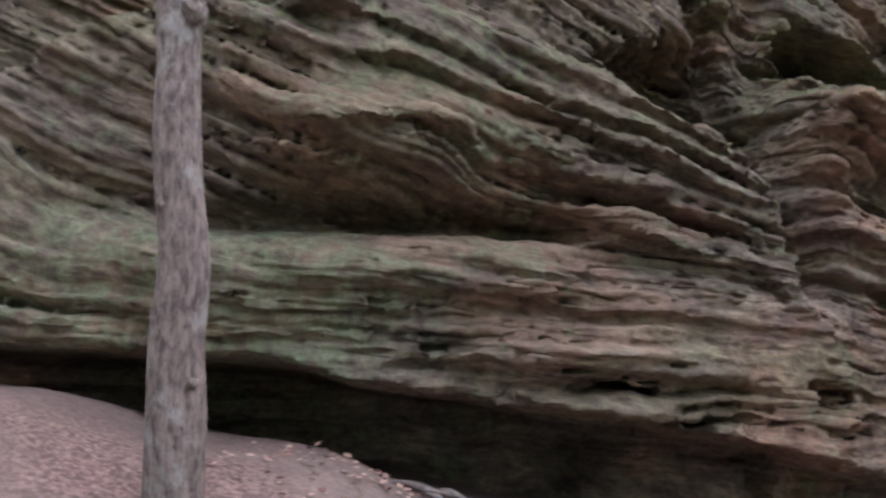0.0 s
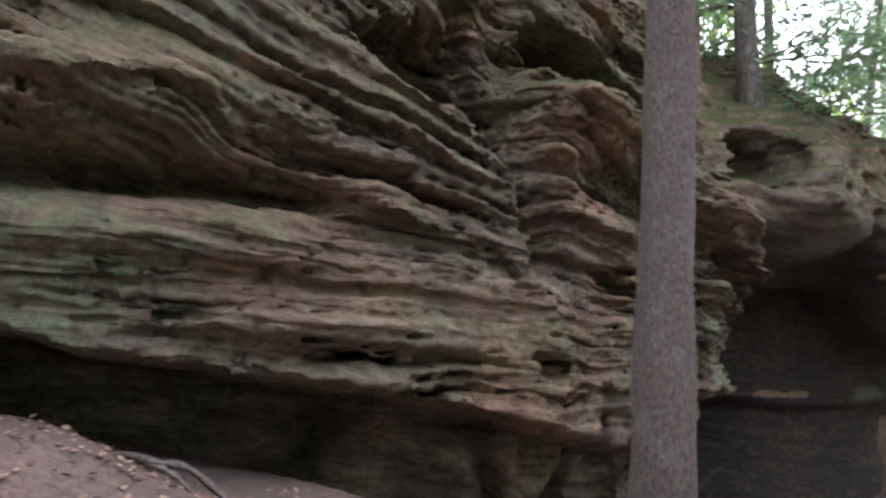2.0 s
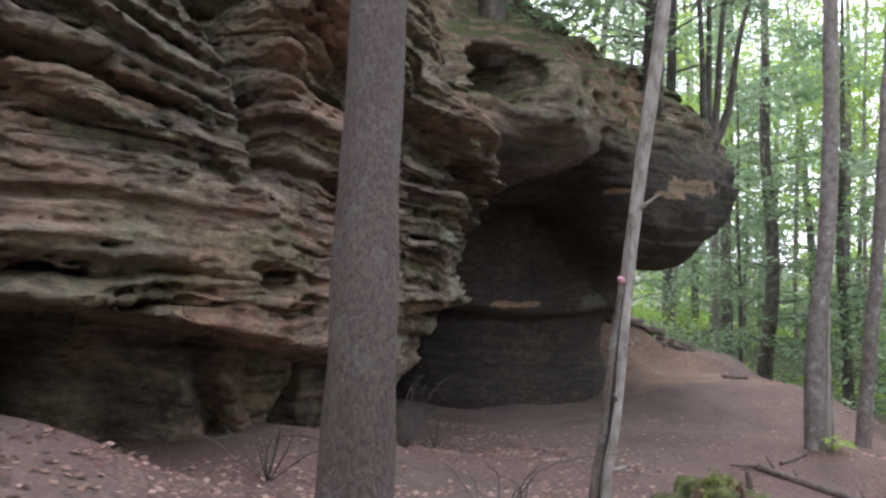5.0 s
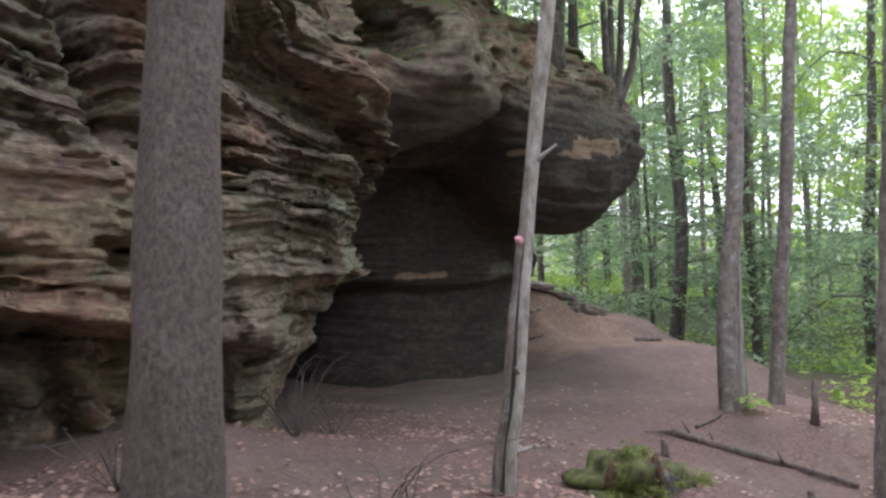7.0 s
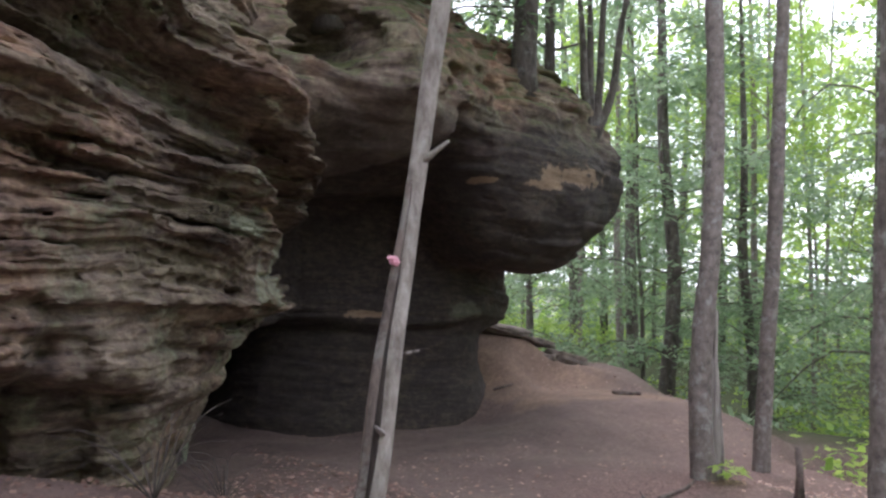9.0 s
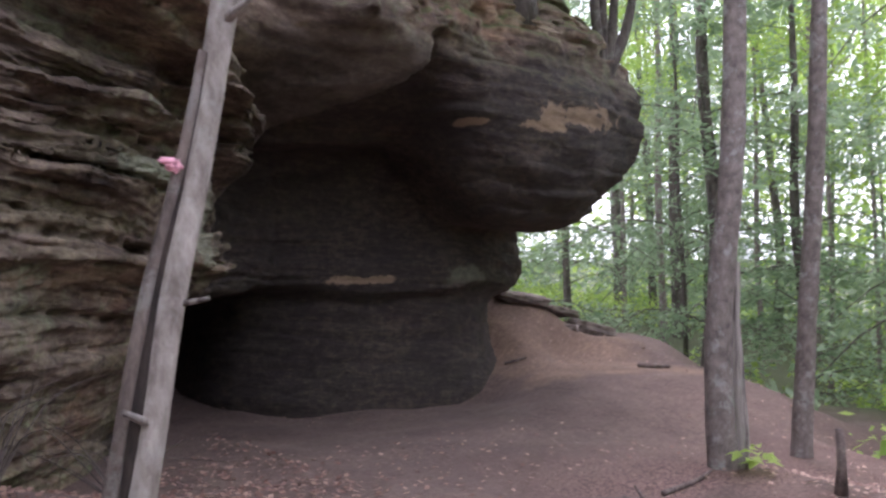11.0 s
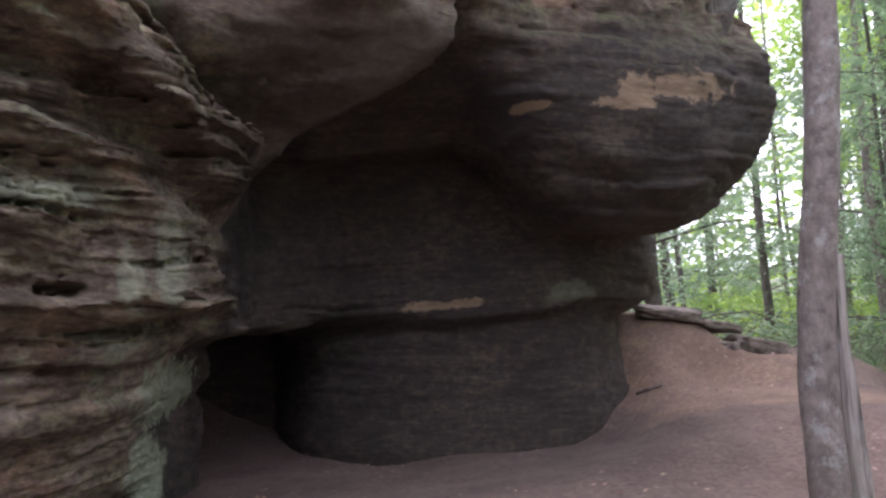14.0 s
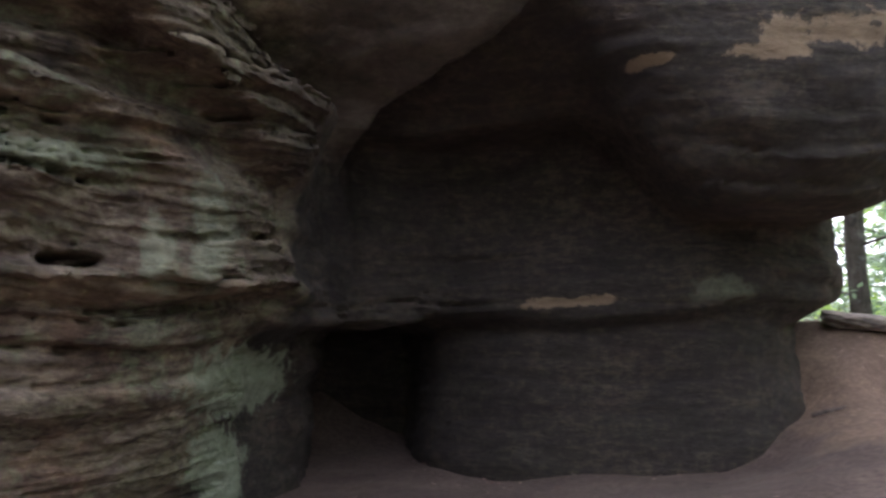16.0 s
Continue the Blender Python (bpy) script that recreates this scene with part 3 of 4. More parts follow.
def laminated(v, f, tilt):
    """Pushes a mesh in and out along its normals in thin crisp laminae."""
    n = np.zeros_like(v)
    w = np.cross(v[f[:, 2]] - v[f[:, 0]], v[f[:, 3]] - v[f[:, 1]])
    for k in range(4):
        for c in range(3):
            n[:, c] += np.bincount(f[:, k], w[:, c], len(v))
    n /= np.maximum(np.linalg.norm(n, axis=1, keepdims=True), 1e-9)
    x, y, z = v.T.astype(np.float32)
    bed = bed_height(x, y, z, tilt)
    keen = 0.35 + 0.9 * sstep(-0.3, 0.3, vnoise(x * 1.1 + 20, y * 1.1, z * 1.9))
    keen = keen * (1 - 0.7 * bulge(z, 2.08, 0.14) * sstep(1.0, 0.5, x)) * (1 - 0.6 * sstep(0.8, 0.5, z))
    d = keen * (0.02 * layers(x, y, bed + 0.01 * vnoise(x * 8, y * 8, z * 8), 0.052, 5.3, 1.5) + 0.01 * layers(x, y, bed, 0.025, 21.0, 2.6))
    d = d + 0.009 * vnoise(x * 11, y * 11, bed * 26) + 0.006 * vnoise(x * 26, y * 26, bed * 50) - 0.02 * sstep(0.4, 0.65, vnoise(x * 6 + 4, y * 6, bed * 15))
    return v + n * d[:, None]


def rock_part(name, field, rough, low, high, cell, parent, label, open_sides, tilt):
    v, f = surface_of(field, rough, low, high, cell, 0.55)
    c = v[f].mean(1)
    keep = np.ones(len(f), bool)
    for axis, side in open_sides:
        at = low[axis] if side < 0 else high[axis]
        keep &= np.abs(c[:, axis] - at) > 1.6 * cell[axis]
    f = f[keep]
    used = np.zeros(len(v), bool)
    used[f.ravel()] = True
    again = np.cumsum(used) - 1
    v, f = v[used], again[f]
    if tilt:
        v, f = refined(v, f)
        v = laminated(v, f, tilt)
    ob = mesh_object(name, v, f, ROCK, parent)
    bedded = np.stack([v[:, 0], v[:, 1], bed_height(v[:, 0], v[:, 1], v[:, 2], tilt)], 1).astype(np.float32)
    ob.data.attributes.new("bedded", "FLOAT_VECTOR", "POINT").data.foreach_set("vector", bedded.ravel())
    return tagged(ob, label)


cliff = tagged(new("rock_cliff"), "layered tan and lichen-green sandstone cliff with a dark overhang", "cliff")
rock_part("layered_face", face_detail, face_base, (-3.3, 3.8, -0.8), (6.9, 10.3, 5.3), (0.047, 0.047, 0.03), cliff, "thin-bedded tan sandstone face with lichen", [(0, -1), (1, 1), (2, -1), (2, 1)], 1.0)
rock_part("overhang", boulder_detail, boulder_base, (4.9, 7.6, -1.1), (12.5, 14.3, 5.6), (0.042, 0.042, 0.03), cliff, "dark-crusted, shade-toned rock overhang with mossy top", [(0, -1), (1, 1), (2, -1)], 0.0)

# ---- ground ----
GROUND = [(0, 0, 0), (1, 0.7, -0.1), (3.3, 1.7, -0.35), (4.9, 2.3, -0.5), (6.2, 2.8, -0.58), (7, 3.4, -0.75), (5.5, 4.8, -0.38), (9, 6.5, -0.56), (10.25, 6.8, -0.75), (12, 10.3, -0.38), (12.8, 12.4, -0.15),
          (9.3, 11.3, -0.78), (10.6, 11.9, -0.55), (11.7, 12.8, 0.42), (11.15, 12.5, 0.34), (11.0, 12.15, 0.12), (11.35, 13.0, 0.6), (13, 14.5, -0.5), (11.6, 11.5, -0.44), (5.6, 9.5, -0.6), (-2.5, 4.4, 1.35), (-0.8, 4.6, 1.05), (0.3, 5.0, 0.62), (2.2, 6.0, 0.12), (4.3, 4.7, -0.12), (1.9, 3.1, 0.15), (8.5, 4.4, -0.95),
          (13, 6, -1.6), (14.5, 10, -1.3), (15.5, 13.5, -1.0), (18, 12, -2.2), (18, 3, -2.2), (24, 12, -2.6), (0, -6, -0.2), (8, -4, -1.4), (6.5, 11, -0.72), (6.6, 12.2, -0.72), (7.2, 12.9, -0.7), (7.6, 11.4, -0.78), (14, 17, -1.3), (0, 14, 5.2), (-6, 12, 5.0), (5, 16, 5.2), (9, 17, 4.4), (6, 26, 5), (11.5, 18, 0.6), (-14, 8, 4)]


def ground_height(x, y):
    x, y = np.asarray(x, float), np.asarray(y, float)
    top, low = 0, 0
    for gx, gy, gz in GROUND:
        w = 1 / ((x - gx) ** 2 + (y - gy) ** 2 + 0.25) ** 2
        top, low = top + w * gz, low + w
    far = np.hypot(x - 6, y - 5)
    z = top / low * sstep(48, 22, far) + (1 - sstep(48, 22, far)) * -3.0
    z = z + 0.03 * vnoise(x * 1.3, y * 1.3, x * 0) + 0.012 * vnoise(x * 5, y * 5, x * 0) * sstep(30, 20, far)
    return z


def ticks(a, b, fine):
    core = np.arange(a, b, fine)
    grow = fine * np.cumsum(1.12 ** np.arange(75))
    grow = grow[grow < 900]
    return np.concatenate([a - grow[::-1], core, b + grow])


gx, gy = ticks(-4, 16, 0.11), ticks(-2, 15, 0.11)
X, Y = np.meshgrid(gx, gy, indexing="ij")
Z = ground_height(X, Y)
nx, ny = X.shape
ii = (np.arange(nx - 1)[:, None] * ny + np.arange(ny - 1)[None]).ravel()
ground = mesh_object("ground", np.stack([X.ravel(), Y.ravel(), Z.ravel()], 1), np.stack([ii, ii + ny, ii + ny + 1, ii + 1], 1), SOIL)
tagged(ground, "bare brown soil with reddish leaf litter", "ground", kind="structure")


# ---- trees ----
def tube(points, radii, sides=14, rough=0.0, seed=0):
    pts = [Vector(p) for p in points]
    verts, faces = [], []
    ref = Vector((0.31, 0.95, 0.05)).normalized()
    for i, p in enumerate(pts):
        d = (pts[min(i + 1, len(pts) - 1)] - pts[max(i - 1, 0)]).normalized()
        u = d.cross(ref).normalized()
        v = d.cross(u)
        for k in range(sides):
            a = 2 * math.pi * k / sides
            r = radii[i] * (1 + rough * noise.noise(Vector((math.cos(a) * 1.5 + seed, math.sin(a) * 1.5, p.z * 2.5))))
            verts.append(tuple(p + (u * math.cos(a) + v * math.sin(a)) * r))
    for i in range(len(pts) - 1):
        for k in range(sides):
            a, b = i * sides + k, i * sides + (k + 1) % sides
            faces.append((a, b, b + sides, a + sides))
    faces.append(tuple(range(sides - 1, -1, -1)))
    faces.append(tuple((len(pts) - 1) * sides + k for k in range(sides)))
    return verts, faces


def spine(points, steps):
    """Points on a smooth curve through a few, with their share of the way."""
    out = []
    for s in range(steps + 1):
        u = s / steps * (len(points) - 1)
        i = min(int(u), len(points) - 2)
        w = u - i
        p = [Vector(points[min(max(i + k, 0), len(points) - 1)]) for k in (-1, 0, 1, 2)]
        out.append(0.5 * ((2 * p[1]) + (p[2] - p[0]) * w + (2 * p[0] - 5 * p[1] + 4 * p[2] - p[3]) * w * w + (3 * p[1] - p[0] - 3 * p[2] + p[3]) * w ** 3))
    return out


def trunk_of(name, points, r0, r1, mat, parent, flare=0.35, rough=0.12, steps=60, sides=20):
    pts = spine(points, steps)
    z0 = pts[0].z
    radii = [(r0 + (r1 - r0) * i / steps) * (1 + flare * math.exp(-max(p.z - z0, 0) / 0.22)) for i, p in enumerate(pts)]
    v, f = tube(pts, radii, sides, rough, points[0][0])
    return mesh_object(name, v, f, mat, parent)


def leaf_cloud(rng, centres, spread, count, size, droop=0.0, flat=0.45, slim=0.28):
    verts, faces = [], []
    for c in centres:
        for _ in range(count):
            p = Vector(c) + Vector((rng.gauss(0, spread), rng.gauss(0, spread), rng.gauss(0, spread * flat)))
            a, tilt = rng.uniform(0, 6.283), rng.gauss(0, 0.5)
            d = Vector((math.cos(a), math.sin(a), -droop + tilt * 0.5)).normalized()
            s = d.cross(Vector((0, 0, 1))).normalized() + Vector((0, 0, tilt))
            l = size * rng.uniform(0.6, 1.4)
            k = len(verts)
            verts += [tuple(p), tuple(p + d * l * 0.5 + s * l * slim), tuple(p + d * l), tuple(p + d * l * 0.5 - s * l * slim)]
            faces.append((k, k + 1, k + 2, k + 3))
    return verts, faces


def forest_tree(name, label, seed, height, r0, kind):
    rng = random.Random(seed)
    root = new(name)
    needle = kind == "hemlock"
    lean = [rng.uniform(-0.6, 0.6) for _ in range(2)]
    pts = [(0, 0, -0.3)] + [(lean[0] * u * u + rng.uniform(-0.1, 0.1), lean[1] * u * u + rng.uniform(-0.1, 0.1), height * u) for u in (0.2, 0.4, 0.6, 0.8, 1.0)]
    bark = BARK_DARK if needle else BARK_GREY
    trunk_of("trunk", pts, r0, 0.03, bark, root, steps=24, sides=9)
    sp = spine(pts, 40)
    centres, lv, lf = [], [], []
    first = 0.1 if needle else 0.3
    for i in range(40 if needle else 30):
        u = first + (1 - first) * rng.random() ** 1.2
        p = sp[int(u * 40)]
        a = rng.uniform(0, 6.283)
        out = Vector((math.cos(a), math.sin(a), 0))
        side = Vector((-out.y, out.x, 0))
        reach = (1.15 - u) * (3.0 if needle else 3.8) * rng.uniform(0.45, 1.0) + 0.3
        sway = side * reach * rng.uniform(-0.25, 0.25)
        mid = p + out * reach * 0.55 + sway * 0.3 + Vector((0, 0, reach * (0.1 if needle else 0.28)))
        tip = p + out * reach + sway + Vector((0, 0, reach * (rng.uniform(-0.32, -0.05) if needle else rng.uniform(0.1, 0.5))))
        thick = 0.006 + 0.006 * reach
        bough = spine([tuple(p), tuple(mid), tuple(tip)], 6)
        v, f = tube(bough, [thick * (1 - 0.13 * q) for q in range(7)], 4, 0.0)
        k = len(lv)
        lv += v
        lf += [tuple(q + k for q in face) for face in f]
        for q in range(2, 7):
            wide = reach * 0.32 * (1.25 - q / 6)
            for w in (rng.uniform(-1, -0.3), rng.uniform(0.3, 1)):
                centres.append(bough[q] + side * wide * w + Vector((0, 0, -0.12 * abs(w) * wide)))
    tagged(mesh_object("branching", lv, lf, bark, root), kind="stuff")
    v, f = leaf_cloud(rng, centres, 0.24 if needle else 0.34, 19 if needle else 14, 0.16 if needle else 0.16, 0.35 if needle else 0.2, 0.3 if needle else 0.5, 0.17 if needle else 0.32)
    tagged(mesh_object("crown", v, f, LEAF_DARK if needle else LEAF_BRIGHT, root, False), kind="stuff")
    return tagged(root, label, "tree")


def standing(name, label, points, r0, r1, bark, crown="beech", first=6.0, **more):
    base = points[0]
    root = new(name)
    root.location = base
    local = [(x - base[0], y - base[1], z - base[2]) for x, y, z in points]
    trunk_of("trunk", local, r0, r1, bark, root, **more)
    if crown:
        rng = random.Random(name)
        top = Vector(local[-1])
        below = Vector(local[-2])
        centres = []
        for i in range(14):
            u = rng.uniform(0, 1)
            z = first + (top.z - first) * u
            p = below.lerp(top, (z - below.z) / (top.z - below.z))
            a, reach = rng.uniform(0, 6.283), rng.uniform(1.2, 2.8)
            tip = p + Vector((math.cos(a) * reach, math.sin(a) * reach, reach * 0.3))
            v, f = tube([p, (p + tip) / 2 + Vector((0, 0, 0.1)), tip], [0.03, 0.02, 0.006], 5)
            mesh_object("limb", v, f, bark, root)
            centres += [p.lerp(tip, w) for w in (0.35, 0.55, 0.75, 0.9, 1.0)]
        v, f = leaf_cloud(rng, centres, 0.45, 28, 0.15, 0.2, 0.4)
        tagged(mesh_object("crown", v, f, LEAF_DARK if crown == "hemlock" else LEAF_BRIGHT, root, False), kind="stuff")
    return tagged(root, label, "tree")


standing("spruce_tree", "straight brown spruce trunk with flaky scaly bark", [(1.74, 3.0, -0.25), (1.81, 3.09, 0.5), (1.88, 3.17, 1.2), (2.0, 3.37, 2.2), (2.3, 3.8, 5), (2.7, 4.3, 10)], 0.15, 0.09, BARK_SPRUCE, "hemlock", sides=40, steps=120)
standing("young_tree", "greyish brown slightly bent trunk on the slope", [(-0.95, 3.33, 0.3), (-0.965, 3.33, 0.98), (-0.985, 3.33, 1.5), (-0.975, 3.33, 1.85), (-1.03, 3.33, 2.35), (-1.05, 3.33, 2.86), (-1.2, 3.3, 5), (-1.3, 3.2, 9.5)], 0.116, 0.07, BARK_YOUNG, sides=32, steps=120)
standing("leaning_tree", "thin leaning pale dead trunk with peeled bark", [(4.28, 4.62, -0.4), (4.3, 4.6, 0.1), (4.33, 4.57, 0.4), (4.42, 4.61, 0.9), (4.56, 4.69, 1.5), (4.67, 4.7, 2.2), (4.76, 4.65, 3.0), (5.0, 4.6, 5), (5.3, 4.6, 8)], 0.046, 0.045, DEAD_PALE, None, sides=28, steps=120)
standing("double_tree", "pale grey-barked tree with two fused stems", [(9.05, 6.57, -0.8), (9.04, 6.57, -0.4), (9.02, 6.58, 0.3), (9.09, 6.59, 0.9), (9.21, 6.59, 1.8), (9.35, 6.66, 3.0), (9.34, 6.68, 4.5), (9.3, 6.7, 8), (9.2, 6.8, 13)], 0.115, 0.07, BARK_GREY, "beech", 9.0, sides=28, steps=120)
standing("slim_tree", "slim grey-brown forest tree beside the path", [(10.6, 7.07, -1.0), (10.62, 7.05, -0.6), (10.66, 7.0, 0.6), (10.72, 6.94, 2.0), (10.75, 6.9, 3.5), (10.78, 6.86, 5.0), (10.9, 6.8, 13)], 0.095, 0.06, BARK_GREY, "beech", 9.0, sides=24, steps=80)
standing("large_tree", "tall brown straight trunk at the edge of the wood", [(8.6, 4.6, -1.2), (8.6, 4.6, -0.5), (8.68, 4.6, 1.4), (8.6, 4.5, 3.4), (8.6, 4.4, 14)], 0.15, 0.1, BARK_GREY, "beech", 9.0, sides=28, steps=80)

# burl and broken branches of the leaning trunk
leaner = bpy.data.objects["leaning_tree"]
bpy.context.view_layer.update()
for p, q, r in (((0.02, -0.02, 0.5), (0.13, -0.12, 0.55), 0.016), ((0.1, -0.04, 0.95), (-0.02, -0.13, 1.02), 0.012), ((0.33, 0.06, 2.2), (0.42, -0.04, 2.3), 0.013), ((0.12, 0.0, 1.3), (0.24, -0.08, 1.33), 0.01)):
    v, f = tube([p, tuple((a + b) / 2 for a, b in zip(p, q)), q], [r * 1.6, r, r * 0.7], 8, 0.3, r)
    mesh_object("branch_stub", v, f, BARK_PEELED, leaner)

strand = [(0.0, 0.0, -0.02), (0.02, -0.02, 0.5), (0.05, -0.05, 0.8), (0.14, -0.01, 1.3), (0.26, 0.05, 1.75), (0.33, 0.07, 2.1)]
# the inner dark tube draws the shade of the cleft beside the bark strip
for name, aside, r, mat, label in (("bark_strand", 0.105, 0.027, WOOD_STRIP, "brown strip of bark split from the trunk"), ("split_shade_core", 0.068, 0.026, SPLIT_SHADE, "dark tube standing in for the shade of the split")):
    pts = spine([(x - aside * (1 - 0.4 * z / 2.1), y - aside * 0.12, z) for x, y, z in strand], 60)
    v, f = tube(pts, [r * (1 - 0.008 * i) for i in range(61)], 14, 0.45, aside * 50)
    tagged(mesh_object(name, v, f, mat, leaner), label)
young = bpy.data.objects["young_tree"]
for k, (at, r) in enumerate((((-0.01, -0.06, 2.5), 0.05), ((0.06, -0.085, 1.1), 0.022), ((-0.1, -0.07, 1.75), 0.024))):
    bm = bmesh.new()
    bmesh.ops.create_icosphere(bm, subdivisions=3, radius=r)
    for v in bm.verts:
        v.co = v.co * (1 + 0.5 * noise.noise(v.co * 30 + Vector((k, 0, 0)))) + Vector(at)
    me = bpy.data.meshes.new("knot")
    bm.to_mesh(me)
    bm.free()
    me.materials.append(BARK_YOUNG)
    new("knot", me).parent = young

# second, dead stem of the forked tree, grown into it
forked = bpy.data.objects["double_tree"]
pts = spine([(0.14, -0.06, 0.0), (0.13, -0.06, 0.5), (0.1, -0.05, 1.0), (0.1, -0.04, 1.45), (0.12, -0.03, 1.8)], 50)
v, f = tube(pts, [0.062 - 0.0005 * i for i in range(51)], 18, 0.35, 4)
tagged(mesh_object("dead_stem", v, f, BARK_PEELED, forked), "pale dead second stem")

PROTOTYPES = [forest_tree("beech_tree", "tall slender tree with bright green leaves", 11 + i, 12 + 2 * i, 0.11 + 0.02 * i, "beech") for i in range(3)]
PROTOTYPES += [forest_tree("hemlock_tree", "dark green hemlock with drooping boughs", 21 + i, 10 + 3 * i, 0.12 + 0.03 * i, "hemlock") for i in range(3)]
rng = random.Random(5)
spots = []
while len(spots) < 100:
    if len(spots) < 80:
        a, r = radians(rng.uniform(-5, 62)), 5 + 30 * rng.random() ** 0.7
        x, y = 8 + r * math.cos(a), 5 + r * math.sin(a)
    else:
        x, y = rng.uniform(-25, 40), rng.uniform(-22, 45)
    if y > 3.8 and x < 12.6 and y < 14.5:
        continue
    if x < 12 and y < 13 and not (y < -4 or x < -8):
        continue
    if x < 15.5 and 8.5 < y < 15.5 and x > 11:
        continue
    along, aside = (x - 12) * 0.5 + (y - 13) * 0.866, (x - 12) * 0.866 - (y - 13) * 0.5
    if -1.8 < aside < 1.8 and 0 < along < 12:
        continue
    if any((x - a) ** 2 + (y - b) ** 2 < 2.5 for a, b in spots):
        continue
    spots.append((x, y))
for k, (x, y) in enumerate(spots):
    src = PROTOTYPES[k % 6]
    wide = rng.uniform(0.6, 1.15)
    m = pose(x, y, float(ground_height(x, y)) - 0.1, rng.uniform(-2, 2), rng.uniform(-2, 2), rng.uniform(0, 360)) @ Matrix.Diagonal((wide, wide, rng.uniform(0.85, 1.15), 1))
    if k < 6:
        src.matrix_basis = m
        tagged(src, group="forest trees")
    else:
        tagged(copy_thing(src, m), group="forest trees")

# unseen woods added behind the walker to block low sky light, past counting
centres = []
for _ in range(1500):
    a, r = radians(rng.uniform(150, 345)), rng.uniform(11, 24)
    centres.append((4 + r * math.cos(a), 4 + r * math.sin(a), -1 + 11 * rng.random()))
v, f = leaf_cloud(rng, centres, 0.9, 18, 0.6, 0.2, 0.6, 0.35)
tagged(mesh_object("unseen_woods", v, f, LEAF_DARK, None, False), "dense unseen foliage behind the walker, added to block low sky light", "foliage", kind="stuff")

# trees on top of the cliff
for x, y, z, k, a in ((6.75, 9.6, 4.35, 4, 20), (9.55, 9.75, 4.0, 4, 130), (10.5, 10.3, 3.55, 3, 250), (13.4, 15.8, -0.7, 4, 15), (9.6, 15.6, 3.6, 0, 15), (8.2, 16.4, 4.4, 1, 75), (10.9, 17.2, 1.0, 2, 135), (6.4, 15.2, 4.6, 2, 300), (8.4, 11.6, 4.5, 0, 60), (7.2, 12.5, 5.0, 3, 200), (4.5, 10.2, 5.0, 4, 40), (1.5, 9.0, 5.0, 5, 80), (-1.5, 8.5, 5.0, 3, 170)):
    tagged(copy_thing(PROTOTYPES[k], pose(x, y, z - 0.2, 0, 0, a)), group="trees on the cliff")
forked_top = new("forked_tree")
forked_top.location = (10.75, 9.75, 3.35)
tagged(forked_top, "dark many-stemmed tree leaning out from the cliff edge", "tree", "trees on the cliff")
for tip in ((0.9, -0.3, 3.2), (0.35, -0.1, 3.4), (0.05, 0.1, 3.0), (-0.35, 0.0, 2.8)):
    tip = Vector(tip)
    v, f = tube(spine([(0, 0, -0.3), (tip.x * 0.35, tip.y * 0.3, 0.5), tuple(tip * 0.6), tuple(tip * 1.6)], 24), [0.075 * (1 - 0.03 * i) for i in range(25)], 10, 0.2, tip.x)
    mesh_object("stem", v, f, BARK_DARK, forked_top)

# far woods: foliage past counting
centres = []
for _ in range(2300):
    a, r = rng.uniform(0, 6.283), rng.uniform(38, 60)
    if rng.random() < 0.6:
        a = radians(rng.uniform(-15, 80))
    centres.append((8 + r * math.cos(a), 6 + r * math.sin(a), -3 + 20 * rng.random() ** 1.6))
v, f = leaf_cloud(rng, centres, 1.5, 26, 0.55, 0.2, 0.6, 0.35)
tagged(mesh_object("far_woods", v, f, LEAF_BRIGHT, None, False), "bright green foliage of the distant woods", "foliage", kind="stuff")

# ---- small woodland things ----
def placed(name, label, category, x, y, sink=0.0):
    root = new(name)
    root.location = (x, y, float(ground_height(x, y)) - sink)
    return tagged(root, label, category)


def lump(name, size, mat, parent, seed, rough=0.25, at=(0, 0, 0), square=1.0, turn=(0, 0, 0), detail=4):
    """A boulder or slab: a sphere pressed towards a box, roughened."""
    bm = bmesh.new()
    bmesh.ops.create_icosphere(bm, subdivisions=detail, radius=1)
    rot = Euler([radians(a) for a in turn]).to_matrix()
    for v in bm.verts:
        c = v.co.copy()
        big = max(abs(c.x), abs(c.y), abs(c.z))
        c = c.lerp(c / big, square * 0.75)
        n = noise.fractal(c * 1.6 + Vector((seed, 0, 0)), 1.0, 2.0, 4) * rough
        c = c * (1 + n)
        v.co = rot @ Vector((c.x * size[0], c.y * size[1], c.z * size[2])) + Vector(at)
    me = bpy.data.meshes.new(name)
    bm.to_mesh(me)
    bm.free()
    me.materials.append(mat)
    me.polygons.foreach_set("use_smooth", np.ones(len(me.polygons), dtype=bool))
    ob = new(name, me)
    ob.parent = parent
    return ob


SLAB_ROCK = bark_material("slab_stone", (0.1, 0.08, 0.07), (0.36, 0.29, 0.24), 6, (1, 1, 2.0), 0.15)
WOOD_OLD = bark_material("weathered_wood", (0.06, 0.045, 0.04), (0.24, 0.18, 0.155), 10, (1, 1, 1), 0.2)
WOOD_PALE = bark_material("bare_dead_wood", (0.06, 0.048, 0.042), (0.19, 0.155, 0.135), 14, (1, 1, 0.15), 0.0)
PINK = material("pink_tape")[0]
PINK.node_tree.nodes["Principled BSDF"].inputs["Base Color"].default_value = (0.75, 0.35, 0.42, 1)
PINK.node_tree.nodes["Principled BSDF"].inputs["Roughness"].default_value = 0.5

